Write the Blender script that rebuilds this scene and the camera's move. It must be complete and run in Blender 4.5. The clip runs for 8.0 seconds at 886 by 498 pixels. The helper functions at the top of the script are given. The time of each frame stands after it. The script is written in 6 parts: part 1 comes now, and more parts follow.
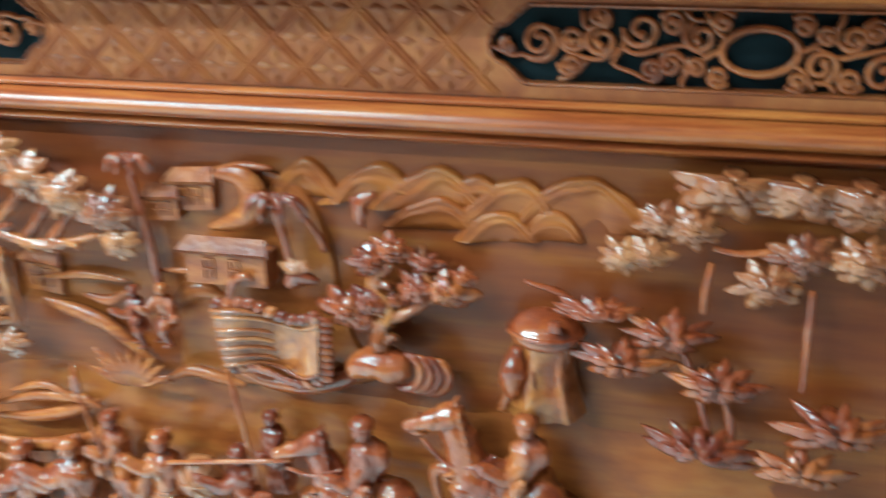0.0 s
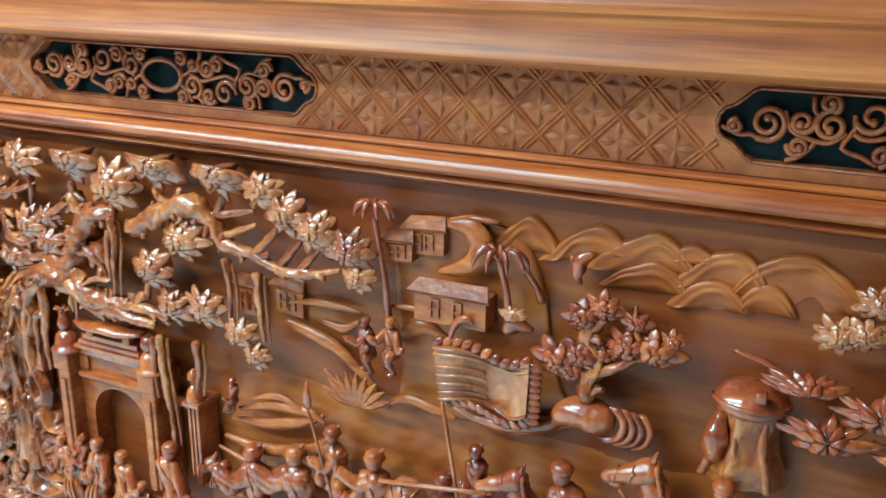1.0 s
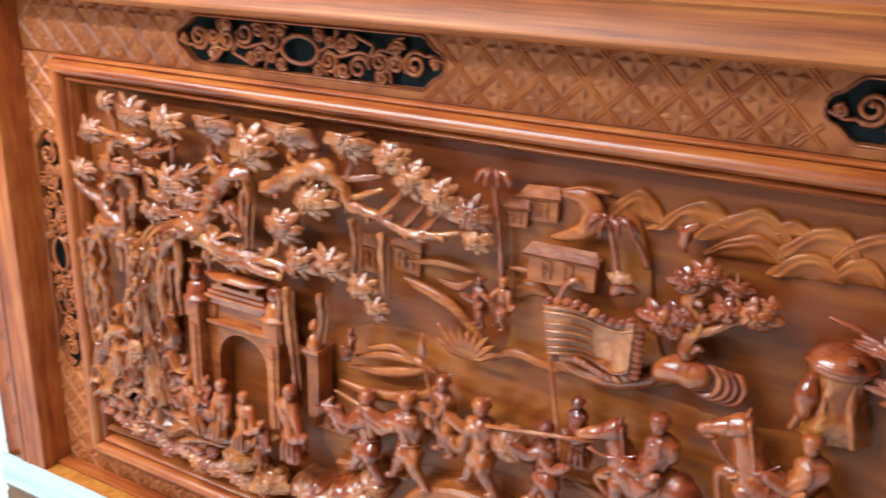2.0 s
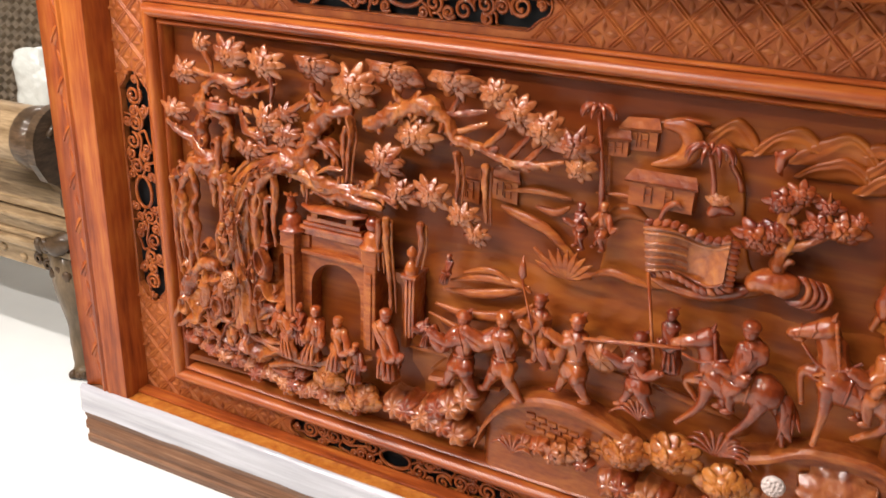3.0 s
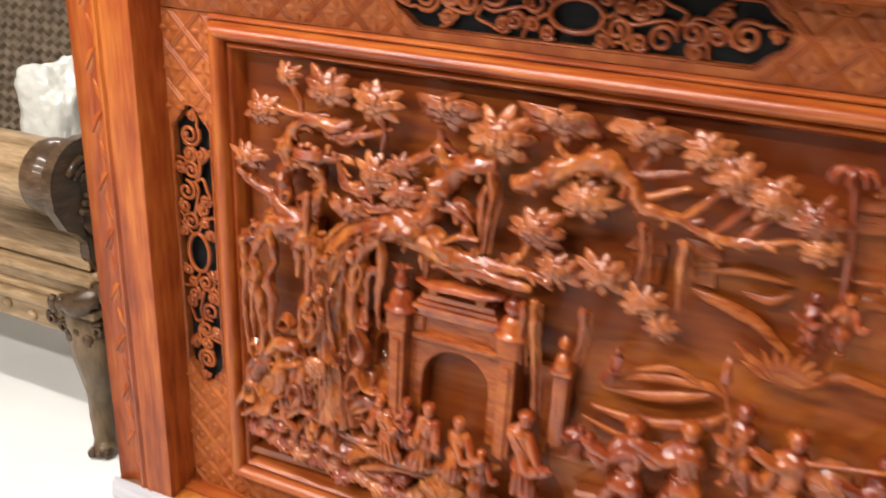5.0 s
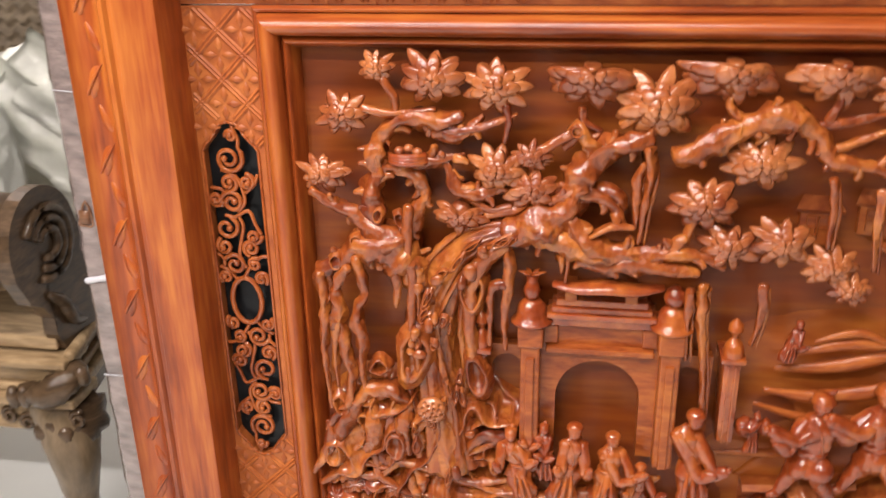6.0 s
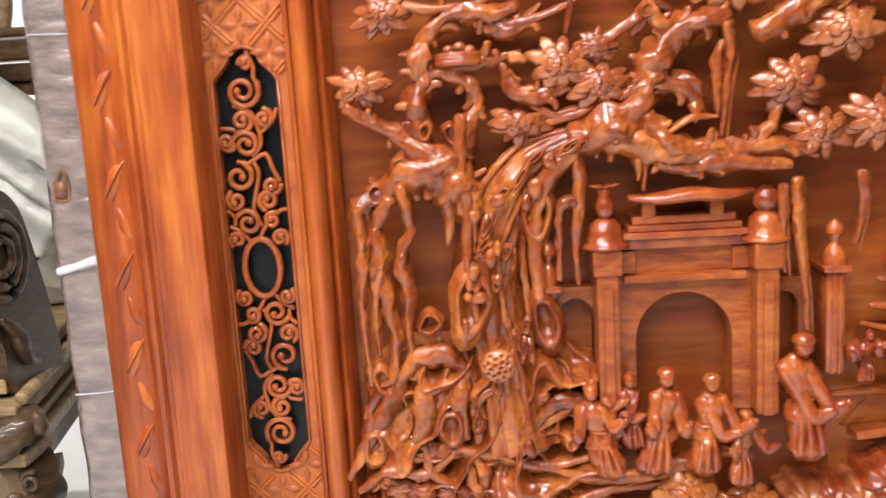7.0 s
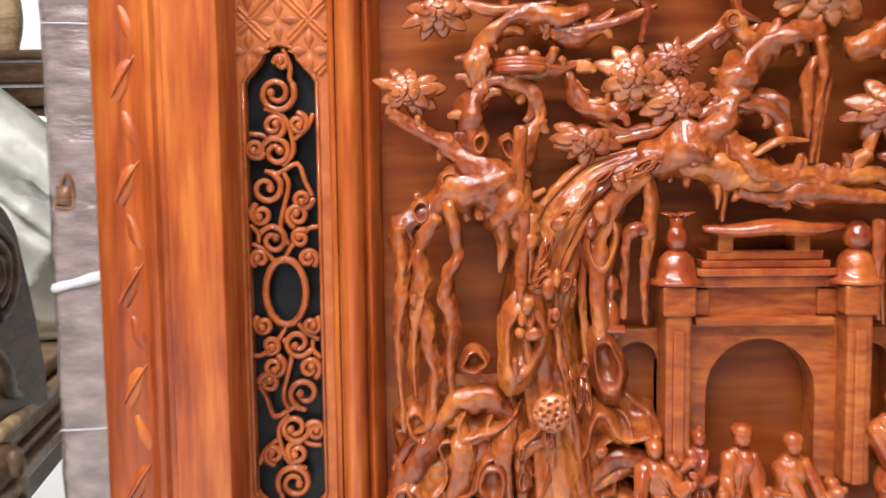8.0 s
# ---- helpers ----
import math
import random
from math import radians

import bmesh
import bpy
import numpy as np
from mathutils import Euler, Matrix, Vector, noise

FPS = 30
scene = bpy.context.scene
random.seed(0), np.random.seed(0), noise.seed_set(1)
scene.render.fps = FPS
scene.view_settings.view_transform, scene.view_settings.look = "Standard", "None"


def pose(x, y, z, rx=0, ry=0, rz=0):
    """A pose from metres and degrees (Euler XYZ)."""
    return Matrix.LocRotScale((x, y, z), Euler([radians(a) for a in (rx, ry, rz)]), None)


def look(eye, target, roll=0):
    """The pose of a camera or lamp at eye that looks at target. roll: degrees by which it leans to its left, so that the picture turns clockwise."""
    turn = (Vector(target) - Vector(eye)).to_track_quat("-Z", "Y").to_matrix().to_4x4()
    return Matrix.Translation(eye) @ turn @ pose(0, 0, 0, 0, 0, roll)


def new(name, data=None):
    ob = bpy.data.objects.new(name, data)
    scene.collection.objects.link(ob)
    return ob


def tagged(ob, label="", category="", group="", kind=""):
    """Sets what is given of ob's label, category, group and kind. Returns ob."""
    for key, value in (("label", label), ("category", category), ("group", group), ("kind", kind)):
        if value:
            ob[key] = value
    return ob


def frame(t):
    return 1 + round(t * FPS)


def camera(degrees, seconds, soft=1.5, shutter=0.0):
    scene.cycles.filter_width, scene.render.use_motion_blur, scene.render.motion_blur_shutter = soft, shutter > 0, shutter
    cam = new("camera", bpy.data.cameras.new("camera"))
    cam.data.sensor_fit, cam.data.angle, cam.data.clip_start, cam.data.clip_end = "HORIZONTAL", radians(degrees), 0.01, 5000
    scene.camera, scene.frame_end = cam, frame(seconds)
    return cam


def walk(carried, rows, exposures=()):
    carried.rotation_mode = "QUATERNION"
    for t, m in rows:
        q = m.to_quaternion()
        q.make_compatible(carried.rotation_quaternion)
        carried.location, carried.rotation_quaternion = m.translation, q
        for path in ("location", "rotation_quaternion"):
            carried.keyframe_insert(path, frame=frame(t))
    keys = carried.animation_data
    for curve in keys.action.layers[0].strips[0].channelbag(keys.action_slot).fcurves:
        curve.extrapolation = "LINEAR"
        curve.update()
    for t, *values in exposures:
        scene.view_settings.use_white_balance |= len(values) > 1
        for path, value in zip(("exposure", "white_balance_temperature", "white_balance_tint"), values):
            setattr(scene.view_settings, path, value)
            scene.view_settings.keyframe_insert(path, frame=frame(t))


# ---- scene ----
cam = camera(53.1, 8.0, soft=1.45, shutter=0.5)
PATH = [
    (0, (1.566, -0.906, 1.246), (1.149, 0.922, 0.549), 0.2),
    (0.5, (1.537, -0.964, 1.276), (0.84, 0.804, 0.65), 0.5),
    (1, (1.548, -0.987, 1.284), (0.735, 0.736, 0.675), 1.0),
    (1.5, (1.567, -1.039, 1.276), (0.697, 0.642, 0.63), 1.2),
    (2, (1.52, -1.129, 1.301), (0.613, 0.526, 0.64), 2.0),
    (2.2, (1.465, -1.197, 1.306), (0.569, 0.464, 0.644), 2.2),
    (3.3, (1.37, -1.355, 1.296), (0.607, 0.319, 0.512), 1.9),
    (3.5, (1.378, -1.351, 1.276), (0.64, 0.342, 0.507), 1.6),
    (4, (1.347, -1.347, 1.268), (0.642, 0.355, 0.488), 1.3),
    (4.5, (1.186, -1.261, 1.262), (0.471, 0.439, 0.487), 2.0),
    (5, (0.95, -1.131, 1.288), (0.221, 0.56, 0.508), 2.9),
    (5.2, (0.842, -1.092, 1.293), (0.145, 0.593, 0.472), 3.1),
    (6.3, (0.376, -1.091, 1.16), (0.215, 0.762, 0.426), -3.8),
    (6.5, (0.327, -1.085, 1.117), (0.218, 0.786, 0.418), -4.8),
    (7, (0.268, -1.05, 0.859), (0.18, 0.917, 0.505), -3.4),
    (7.5, (0.191, -1.048, 0.794), (0.122, 0.938, 0.564), -0.8),
    (8, (0.197, -0.944, 0.787), (0.141, 1.047, 0.61), -0.7),
]
EXPOSURES = [(0.0, 0.14, 4080, -36), (1.0, -0.04, 4130, -35), (1.5, -0.04, 4200, -34), (2.0, -0.08, 5200, -9), (3.3, -0.46, 7000, 16), (5.2, -0.48, 7000, 16), (6.3, -0.43, 6900, 18), (7.0, -0.23, 6550, 16), (8.0, -0.22, 6400, 15)]
walk(cam, [(t, look(eye, target, roll)) for t, eye, target, roll in PATH], EXPOSURES)

FLOOR = 0.0
MID = 1.66      # middle of the screen
BOARD = 0.016   # face of the board behind the carving

# ---- world and light ----
world = bpy.data.worlds.new("room_light")
scene.world = world
world.use_nodes = True
world.node_tree.nodes["Background"].inputs[0].default_value = (0.9, 0.95, 1.0, 1)
world.node_tree.nodes["Background"].inputs[1].default_value = 0.02


def area_lamp(x, y, z, sx, sy, watts, colour=(1, 0.975, 0.95)):
    data = bpy.data.lights.new("ceiling_lamp", "AREA")
    data.shape, data.size, data.size_y, data.energy, data.color = "RECTANGLE", sx, sy, watts, colour
    ob = new("ceiling_lamp", data)
    ob.location = (x, y, z)
    return ob


CEIL = 2.64     # ceiling height
LAMPS = [(-0.2, -0.90, 2.2, 92), (-0.6, -2.0, 2.4, 125), (-0.6, -3.7, 2.4, 120), (-1.7, 1.5, 1.6, 66)]
for lx, ly, long, watts in LAMPS:
    area_lamp(lx, ly, CEIL - 0.08, long, 0.10, watts)

# ---- materials ----


def nodes_of(name):
    m = bpy.data.materials.new(name)
    m.use_nodes = True
    nt = m.node_tree
    return m, nt, nt.nodes["Principled BSDF"], nt.nodes.new, nt.links.new


def ramp(nt, stops):
    r = nt.nodes.new("ShaderNodeValToRGB")
    el = r.color_ramp.elements
    el[0].position, el[0].color = stops[0][0], (*stops[0][1], 1)
    el[1].position, el[1].color = stops[-1][0], (*stops[-1][1], 1)
    for p, c in stops[1:-1]:
        e = el.new(p)
        e.color = (*c, 1)
    return r


def wood(name, dark, mid, light, stretch=(1, 1, 1), grain=60.0, rough=0.3, coat=0.5, bump=0.15, figure=6.0, tones=0.0, chisel=0.0, gloss=0.10, mottle=0.16):
    """Lacquered timber: broad figure and fine pores, drawn out along the grain."""
    m, nt, bsdf, node, link = nodes_of(name)
    tc = node("ShaderNodeTexCoord")
    info = node("ShaderNodeObjectInfo")
    mp = node("ShaderNodeMapping")
    mp.inputs["Scale"].default_value = stretch
    add = node("ShaderNodeVectorMath")
    link(tc.outputs["Object"], add.inputs[0])
    link(info.outputs["Random"], add.inputs[1])
    link(add.outputs[0], mp.inputs["Vector"])
    n1 = node("ShaderNodeTexNoise")
    n1.inputs["Scale"].default_value, n1.inputs["Detail"].default_value, n1.inputs["Distortion"].default_value = figure, 6, 1.2
    n2 = node("ShaderNodeTexNoise")
    n2.inputs["Scale"].default_value, n2.inputs["Detail"].default_value = grain, 5
    link(mp.outputs[0], n1.inputs["Vector"])
    link(mp.outputs[0], n2.inputs["Vector"])
    mix = node("ShaderNodeMix")
    mix.data_type = "FLOAT"
    mix.inputs[0].default_value = 0.35
    link(n1.outputs[0], mix.inputs[2])
    link(n2.outputs[0], mix.inputs[3])
    r = ramp(nt, [(0.34, dark), (0.5, mid), (0.66, light)])
    tone = node("ShaderNodeMapRange")
    tone.inputs[3].default_value, tone.inputs[4].default_value = -0.5 * tones, 0.5 * tones
    link(info.outputs["Random"], tone.inputs[0])
    plus = node("ShaderNodeMath")
    n3 = node("ShaderNodeTexNoise")
    n3.inputs["Scale"].default_value, n3.inputs["Detail"].default_value = 8.0, 3
    link(add.outputs[0], n3.inputs["Vector"])
    patch = node("ShaderNodeMath")
    patch.operation = "MULTIPLY_ADD"
    patch.inputs[1].default_value, patch.inputs[2].default_value = mottle, -0.5 * mottle
    link(n3.outputs[0], patch.inputs[0])
    body = node("ShaderNodeMath")
    link(mix.outputs[0], body.inputs[0])
    link(patch.outputs[0], body.inputs[1])
    link(body.outputs[0], plus.inputs[0])
    link(tone.outputs[0], plus.inputs[1])
    link(plus.outputs[0], r.inputs[0])
    link(r.outputs[0], bsdf.inputs["Base Color"])
    rr = node("ShaderNodeMapRange")
    rr.inputs[3].default_value, rr.inputs[4].default_value = rough - 0.08, rough + 0.14
    link(n1.outputs[0], rr.inputs[0])
    link(rr.outputs[0], bsdf.inputs["Roughness"])
    bsdf.inputs["Coat Weight"].default_value, bsdf.inputs["Coat Roughness"].default_value = coat, gloss
    bsdf.inputs["Specular IOR Level"].default_value, bsdf.inputs["Coat IOR"].default_value = 0.12, 1.55
    b = node("ShaderNodeBump")
    b.inputs["Strength"].default_value, b.inputs["Distance"].default_value = bump, 0.003
    link(n2.outputs[0], b.inputs["Height"])
    if chisel:
        cut = node("ShaderNodeTexVoronoi")
        cut.feature = "SMOOTH_F1"
        cut.inputs["Scale"].default_value, cut.inputs["Smoothness"].default_value = 105.0, 0.35
        warp = node("ShaderNodeMix")
        warp.data_type = "VECTOR"
        warp.inputs[0].default_value = 0.02
        link(tc.outputs["Object"], warp.inputs[4])
        link(n1.outputs[1], warp.inputs[5])
        link(warp.outputs[1], cut.inputs["Vector"])
        b2 = node("ShaderNodeBump")
        b2.inputs["Strength"].default_value, b2.inputs["Distance"].default_value = chisel, 0.0045
        link(cut.outputs["Distance"], b2.inputs["Height"])
        link(b.outputs[0], b2.inputs["Normal"])
        b = b2
    link(b.outputs[0], bsdf.inputs["Normal"])
    return m


D, M_, L_ = (0.142, 0.023, 0.0052), (0.286, 0.059, 0.0116), (0.408, 0.118, 0.0214)
wood_x = wood("rosewood_along", D, M_, L_, (0.5, 4, 9), 26, 0.34, 0.65, gloss=0.27)
wood_z = wood("rosewood_upright", D, M_, L_, (5, 3, 0.4), 34, 0.34, 0.5, figure=4.0, gloss=0.25, mottle=0.32)
board_wood = wood("rosewood_board", (0.137, 0.024, 0.0044), (0.178, 0.037, 0.0059), (0.249, 0.067, 0.0092), (0.5, 4, 5), 18, 0.40, 0.22, figure=3.2, gloss=0.28)
rail_top_wood = wood("rosewood_rail", (0.170, 0.036, 0.008), (0.290, 0.072, 0.014), (0.420, 0.130, 0.026), (0.35, 5, 10), 20, 0.42, 0.3, figure=4.0, gloss=0.42)
terrain_wood = wood("rosewood_terrain", (0.186, 0.036, 0.0062), (0.267, 0.063, 0.0106), (0.352, 0.102, 0.0174), (1.0, 3, 3), 24, 0.38, 0.25, 0.2, 5, gloss=0.25)
band_wood = wood("rosewood_band", (0.230, 0.050, 0.0125), (0.331, 0.085, 0.0197), (0.425, 0.129, 0.0314), (2, 2, 2), 40, 0.42, 0.35, gloss=0.45)
carved = wood("rosewood_carved", (0.120, 0.016, 0.0048), (0.240, 0.042, 0.0100), (0.372, 0.094, 0.0183), (1.6, 1.6, 0.9), 34, 0.3, 0.95, 0.55, 7, 0.10, 0.42)
bark_wood = wood("rosewood_bark", (0.132, 0.022, 0.0059), (0.255, 0.057, 0.0123), (0.400, 0.124, 0.0239), (1.8, 1.8, 0.8), 40, 0.3, 0.72, 0.6, 9, 0.08, 0.6)
bush_wood = wood("rosewood_bush", (0.205, 0.046, 0.0100), (0.336, 0.093, 0.0191), (0.461, 0.162, 0.0331), (2, 2, 2), 50, 0.3, 0.8, 0.4, 14, 0.10, 0.3)
leaf_wood = wood("rosewood_leaf", (0.181, 0.036, 0.0122), (0.294, 0.079, 0.0236), (0.408, 0.137, 0.0440), (1.6, 1.6, 1.6), 44, 0.3, 1.0, 0.4, 9, 0.14, 0.3, gloss=0.20)
# rosewood made paler for the ledge: overhead light put into the colour
lit_ledge_wood = wood("rosewood_lit_ledge", (0.283, 0.073, 0.0122), (0.389, 0.128, 0.0222), (0.488, 0.189, 0.0363), (2, 2, 2), 50, 0.3, 0.5, 0.2, 12)
far_wood = wood("rosewood_far", (0.172, 0.032, 0.0083), (0.279, 0.066, 0.0145), (0.386, 0.115, 0.0245), (1.5, 3, 5), 35, 0.34, 0.35, 0.2, 10, gloss=0.20)
fret_wood = wood("rosewood_fret", (0.145, 0.029, 0.0085), (0.257, 0.060, 0.0145), (0.354, 0.096, 0.0237), (2, 2, 2), 60, 0.3, 0.5)
brown_wood = wood("walnut_dark", (0.03, 0.018, 0.010), (0.06, 0.036, 0.019), (0.10, 0.06, 0.034), (2, 2, 6), 30, 0.35, 0.3)
pale_wood = wood("elm_pale", (0.15, 0.095, 0.048), (0.25, 0.170, 0.092), (0.36, 0.255, 0.145), (1, 6, 6), 25, 0.4, 0.2)
# pale elm darkened for the legs: under-bench shade put into the colour
leg_wood = wood("elm_shaded", (0.070, 0.048, 0.026), (0.120, 0.083, 0.048), (0.180, 0.125, 0.075), (3, 3, 1), 25, 0.4, 0.3)
rail_wood = wood("plinth_brown", (0.09, 0.04, 0.02), (0.17, 0.08, 0.042), (0.27, 0.14, 0.08), (0.5, 4, 14), 26, 0.4, 0.2)


def plain(name, colour, rough, metal=0.0, vary=0.25, scale=8.0, bump=0.1, coat=0.0, dist=0.003, stretch=(1, 1, 1)):
    m, nt, bsdf, node, link = nodes_of(name)
    tc = node("ShaderNodeTexCoord")
    n1 = node("ShaderNodeTexNoise")
    n1.inputs["Scale"].default_value, n1.inputs["Detail"].default_value = scale, 7
    mp = node("ShaderNodeMapping")
    mp.inputs["Scale"].default_value = stretch
    link(tc.outputs["Object"], mp.inputs["Vector"])
    link(mp.outputs[0], n1.inputs["Vector"])
    lo, hi = tuple(c * (1 - vary) for c in colour), tuple(min(1, c * (1 + vary)) for c in colour)
    r = ramp(nt, [(0.3, lo), (0.7, hi)])
    link(n1.outputs[0], r.inputs[0])
    link(r.outputs[0], bsdf.inputs["Base Color"])
    bsdf.inputs["Roughness"].default_value, bsdf.inputs["Metallic"].default_value = rough, metal
    bsdf.inputs["Coat Weight"].default_value = coat
    b = node("ShaderNodeBump")
    b.inputs["Strength"].default_value, b.inputs["Distance"].default_value = bump, dist
    link(n1.outputs[0], b.inputs["Height"])
    link(b.outputs[0], bsdf.inputs["Normal"])
    return m


dark_back = plain("dark_glass_back", (0.008, 0.009, 0.010), 0.32, 0, 0.5, 20, 0.02)
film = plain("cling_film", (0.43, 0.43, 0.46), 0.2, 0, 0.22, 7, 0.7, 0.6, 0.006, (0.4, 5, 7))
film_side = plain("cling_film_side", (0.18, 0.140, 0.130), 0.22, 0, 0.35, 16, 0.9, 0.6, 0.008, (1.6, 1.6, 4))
floor_tile = plain("floor_tile", (0.74, 0.77, 0.75), 0.22, 0, 0.05, 3, 0.02)
# dark colour for the unseen walls, chosen to hold down bounced fill
wall_low_bounce = plain("wall_low_bounce", (0.17, 0.15, 0.13), 0.6, 0, 0.08, 5, 0.05)
dark_back.node_tree.nodes["Principled BSDF"].inputs["Specular IOR Level"].default_value = 0.15
white_paint = plain("white_paint", (0.80, 0.80, 0.78), 0.6, 0, 0.04, 5, 0.05)
# grey rather than white, to keep ambient fill low
ceiling_paint = plain("ceiling_paint", (0.34, 0.33, 0.32), 0.7, 0, 0.05, 5, 0.05)
bag_white = plain("plastic_bag", (0.52, 0.54, 0.50), 0.3, 0, 0.12, 9, 0.8, 0.3, 0.02)
sheet_green = plain("plastic_sheet", (0.62, 0.63, 0.57), 0.3, 0, 0.2, 12, 0.8, 0.3, 0.012)
lamp_panel, _nt, _b, _n, _l = nodes_of("lamp_panel")
_b.inputs["Emission Color"].default_value, _b.inputs["Emission Strength"].default_value = (1, 0.97, 0.92, 1), 6.0

# ---- building helpers ----


def part(name, bm, material, parent=None, label="", smooth=False, seam=False):
    """Links a bmesh as one mesh object under a thing or a part."""
    bmesh.ops.recalc_face_normals(bm, faces=bm.faces)
    me = bpy.data.meshes.new(name)
    bm.to_mesh(me)
    bm.free()
    if smooth:
        me.polygons.foreach_set("use_smooth", [True] * len(me.polygons))
        if seam:
            me.set_sharp_from_angle(angle=radians(40))
    me.materials.append(material)
    ob = new(name, me)
    under(ob, parent)
    return tagged(ob, label)


def under(ob, parent):
    if parent is not None:
        ob.parent = parent
        if parent.type == "EMPTY":
            ob.matrix_parent_inverse = parent.matrix_basis.inverted()
    return ob


def piece(name, mesh, parent, m):
    """One of many alike pieces that share a mesh."""
    ob = new(name, mesh)
    ob.matrix_basis = m
    return under(ob, parent)


def mesh_of(name, bm, material, smooth=True):
    bmesh.ops.recalc_face_normals(bm, faces=bm.faces)
    me = bpy.data.meshes.new(name)
    bm.to_mesh(me)
    bm.free()
    if smooth:
        me.polygons.foreach_set("use_smooth", [True] * len(me.polygons))
    me.materials.append(material)
    return me


def thing(name, x, y, z, label, category, kind="", group=""):
    e = new(name)
    e.matrix_basis = Matrix.Translation((x, y, z))
    return tagged(e, label, category, group, kind)


def box(bm, x0, x1, y0, y1, z0, z1, bevel=0.0):
    r = bmesh.ops.create_cube(bm, size=1, matrix=Matrix.Translation(((x0 + x1) / 2, (y0 + y1) / 2, (z0 + z1) / 2)) @ Matrix.Diagonal((x1 - x0, y1 - y0, z1 - z0, 1)))
    if bevel:
        es = {e for v in r["verts"] for e in v.link_edges}
        bmesh.ops.bevel(bm, geom=list(es), offset=bevel, segments=2, affect="EDGES", profile=0.5)
    return bm


def catmull(pts, n):
    """A smooth line through points of any size, n steps a span."""
    p = [np.array(q, float) for q in pts]
    p = [2 * p[0] - p[1]] + p + [2 * p[-1] - p[-2]]
    out = []
    for i in range(1, len(p) - 2):
        for k in range(n):
            t = k / n
            out.append(0.5 * (2 * p[i] + (p[i + 1] - p[i - 1]) * t + (2 * p[i - 1] - 5 * p[i] + 4 * p[i + 1] - p[i + 2]) * t * t + (3 * p[i] - p[i - 1] - 3 * p[i + 1] + p[i + 2]) * t ** 3))
    out.append(p[-2])
    return out


def tube(bm, pts, radii, segs=8, n=4, gnarl=0.0, closed=False, flat=1.0):
    """A tube along a smooth line; gnarl roughens it, flat squeezes it in depth."""
    if closed:
        pts = list(pts) + [pts[0]]
        radii = list(radii) + [radii[0]] if not isinstance(radii, (int, float)) else radii
    if isinstance(radii, (int, float)):
        radii = [radii] * len(pts)
    line = catmull([(*p, r) for p, r in zip(pts, radii)], n)
    rings, prev = [], None
    for i, q in enumerate(line):
        a, b = line[max(i - 1, 0)][:3], line[min(i + 1, len(line) - 1)][:3]
        d = Vector(b - a)
        d = d.normalized() if d.length > 1e-9 else Vector((0, 0, 1))
        side = d.cross(Vector((0, 1, 0)))
        side = side.normalized() if side.length > 0.15 else (prev or Vector((1, 0, 0)))
        prev = side
        out = side.cross(d).normalized()
        c, r = Vector(q[:3]), max(q[3], 0.0006)
        ring = []
        for s in range(segs):
            an = math.tau * s / segs
            rr = r
            if gnarl:
                w = c * 60 + Vector((math.cos(an), math.sin(an), 0)) * 1.6
                rr = r * (1 + gnarl * noise.noise(w) + min(1.0, 0.02 / r) * 0.5 * gnarl * noise.noise(Vector((3.2 * math.cos(an), 3.2 * math.sin(an), c.z * 14 + c.x * 9))))
            off = side * math.cos(an) * rr + out * math.sin(an) * rr
            off.y *= flat
            ring.append(bm.verts.new(c + off))
        rings.append(ring)
    for a, b in zip(rings, rings[1:]):
        for s in range(segs):
            bm.faces.new((a[s], a[(s + 1) % segs], b[(s + 1) % segs], b[s]))
    if not closed:
        for ring, q, nxt in ((rings[0], line[0], line[1]), (rings[-1], line[-1], line[-2])):
            d = Vector(q[:3] - nxt[:3])
            d = d.normalized() * q[3] * 0.45 if d.length > 1e-9 else Vector((0, 0, 0))
            c = Vector(q[:3])
            cap = [bm.verts.new(c + (v.co - c) * 0.62 + d) for v in ring]
            for s in range(segs):
                bm.faces.new((ring[s], ring[(s + 1) % segs], cap[(s + 1) % segs], cap[s]))
            bm.faces.new(cap)
    return bm


def ball(bm, c, rx, ry, rz, u=10, v=7, rough=0.0, turn=None):
    m = Matrix.Translation(c) @ (turn or Matrix()) @ Matrix.Diagonal((rx, ry, rz, 1))
    r = bmesh.ops.create_uvsphere(bm, u_segments=u, v_segments=v, radius=1, matrix=m)
    if rough:
        cc = Vector(c)
        for w in r["verts"]:
            w.co = cc + (w.co - cc) * (1 + rough * noise.noise(w.co * 70))
    return bm


def lathe(bm, cx, cy, cz, profile, segs=14, squash=1.0):
    """Turned shape on an upright axis; profile of (radius, height)."""
    rings = []
    for r, h in profile:
        rings.append([bm.verts.new((cx + max(r, 0.0004) * math.cos(math.tau * s / segs), cy + squash * max(r, 0.0004) * math.sin(math.tau * s / segs), cz + h)) for s in range(segs)])
    for a, b in zip(rings, rings[1:]):
        for s in range(segs):
            bm.faces.new((a[s], a[(s + 1) % segs], b[(s + 1) % segs], b[s]))
    bm.faces.new(rings[0][::-1])
    bm.faces.new(rings[-1])
    return bm


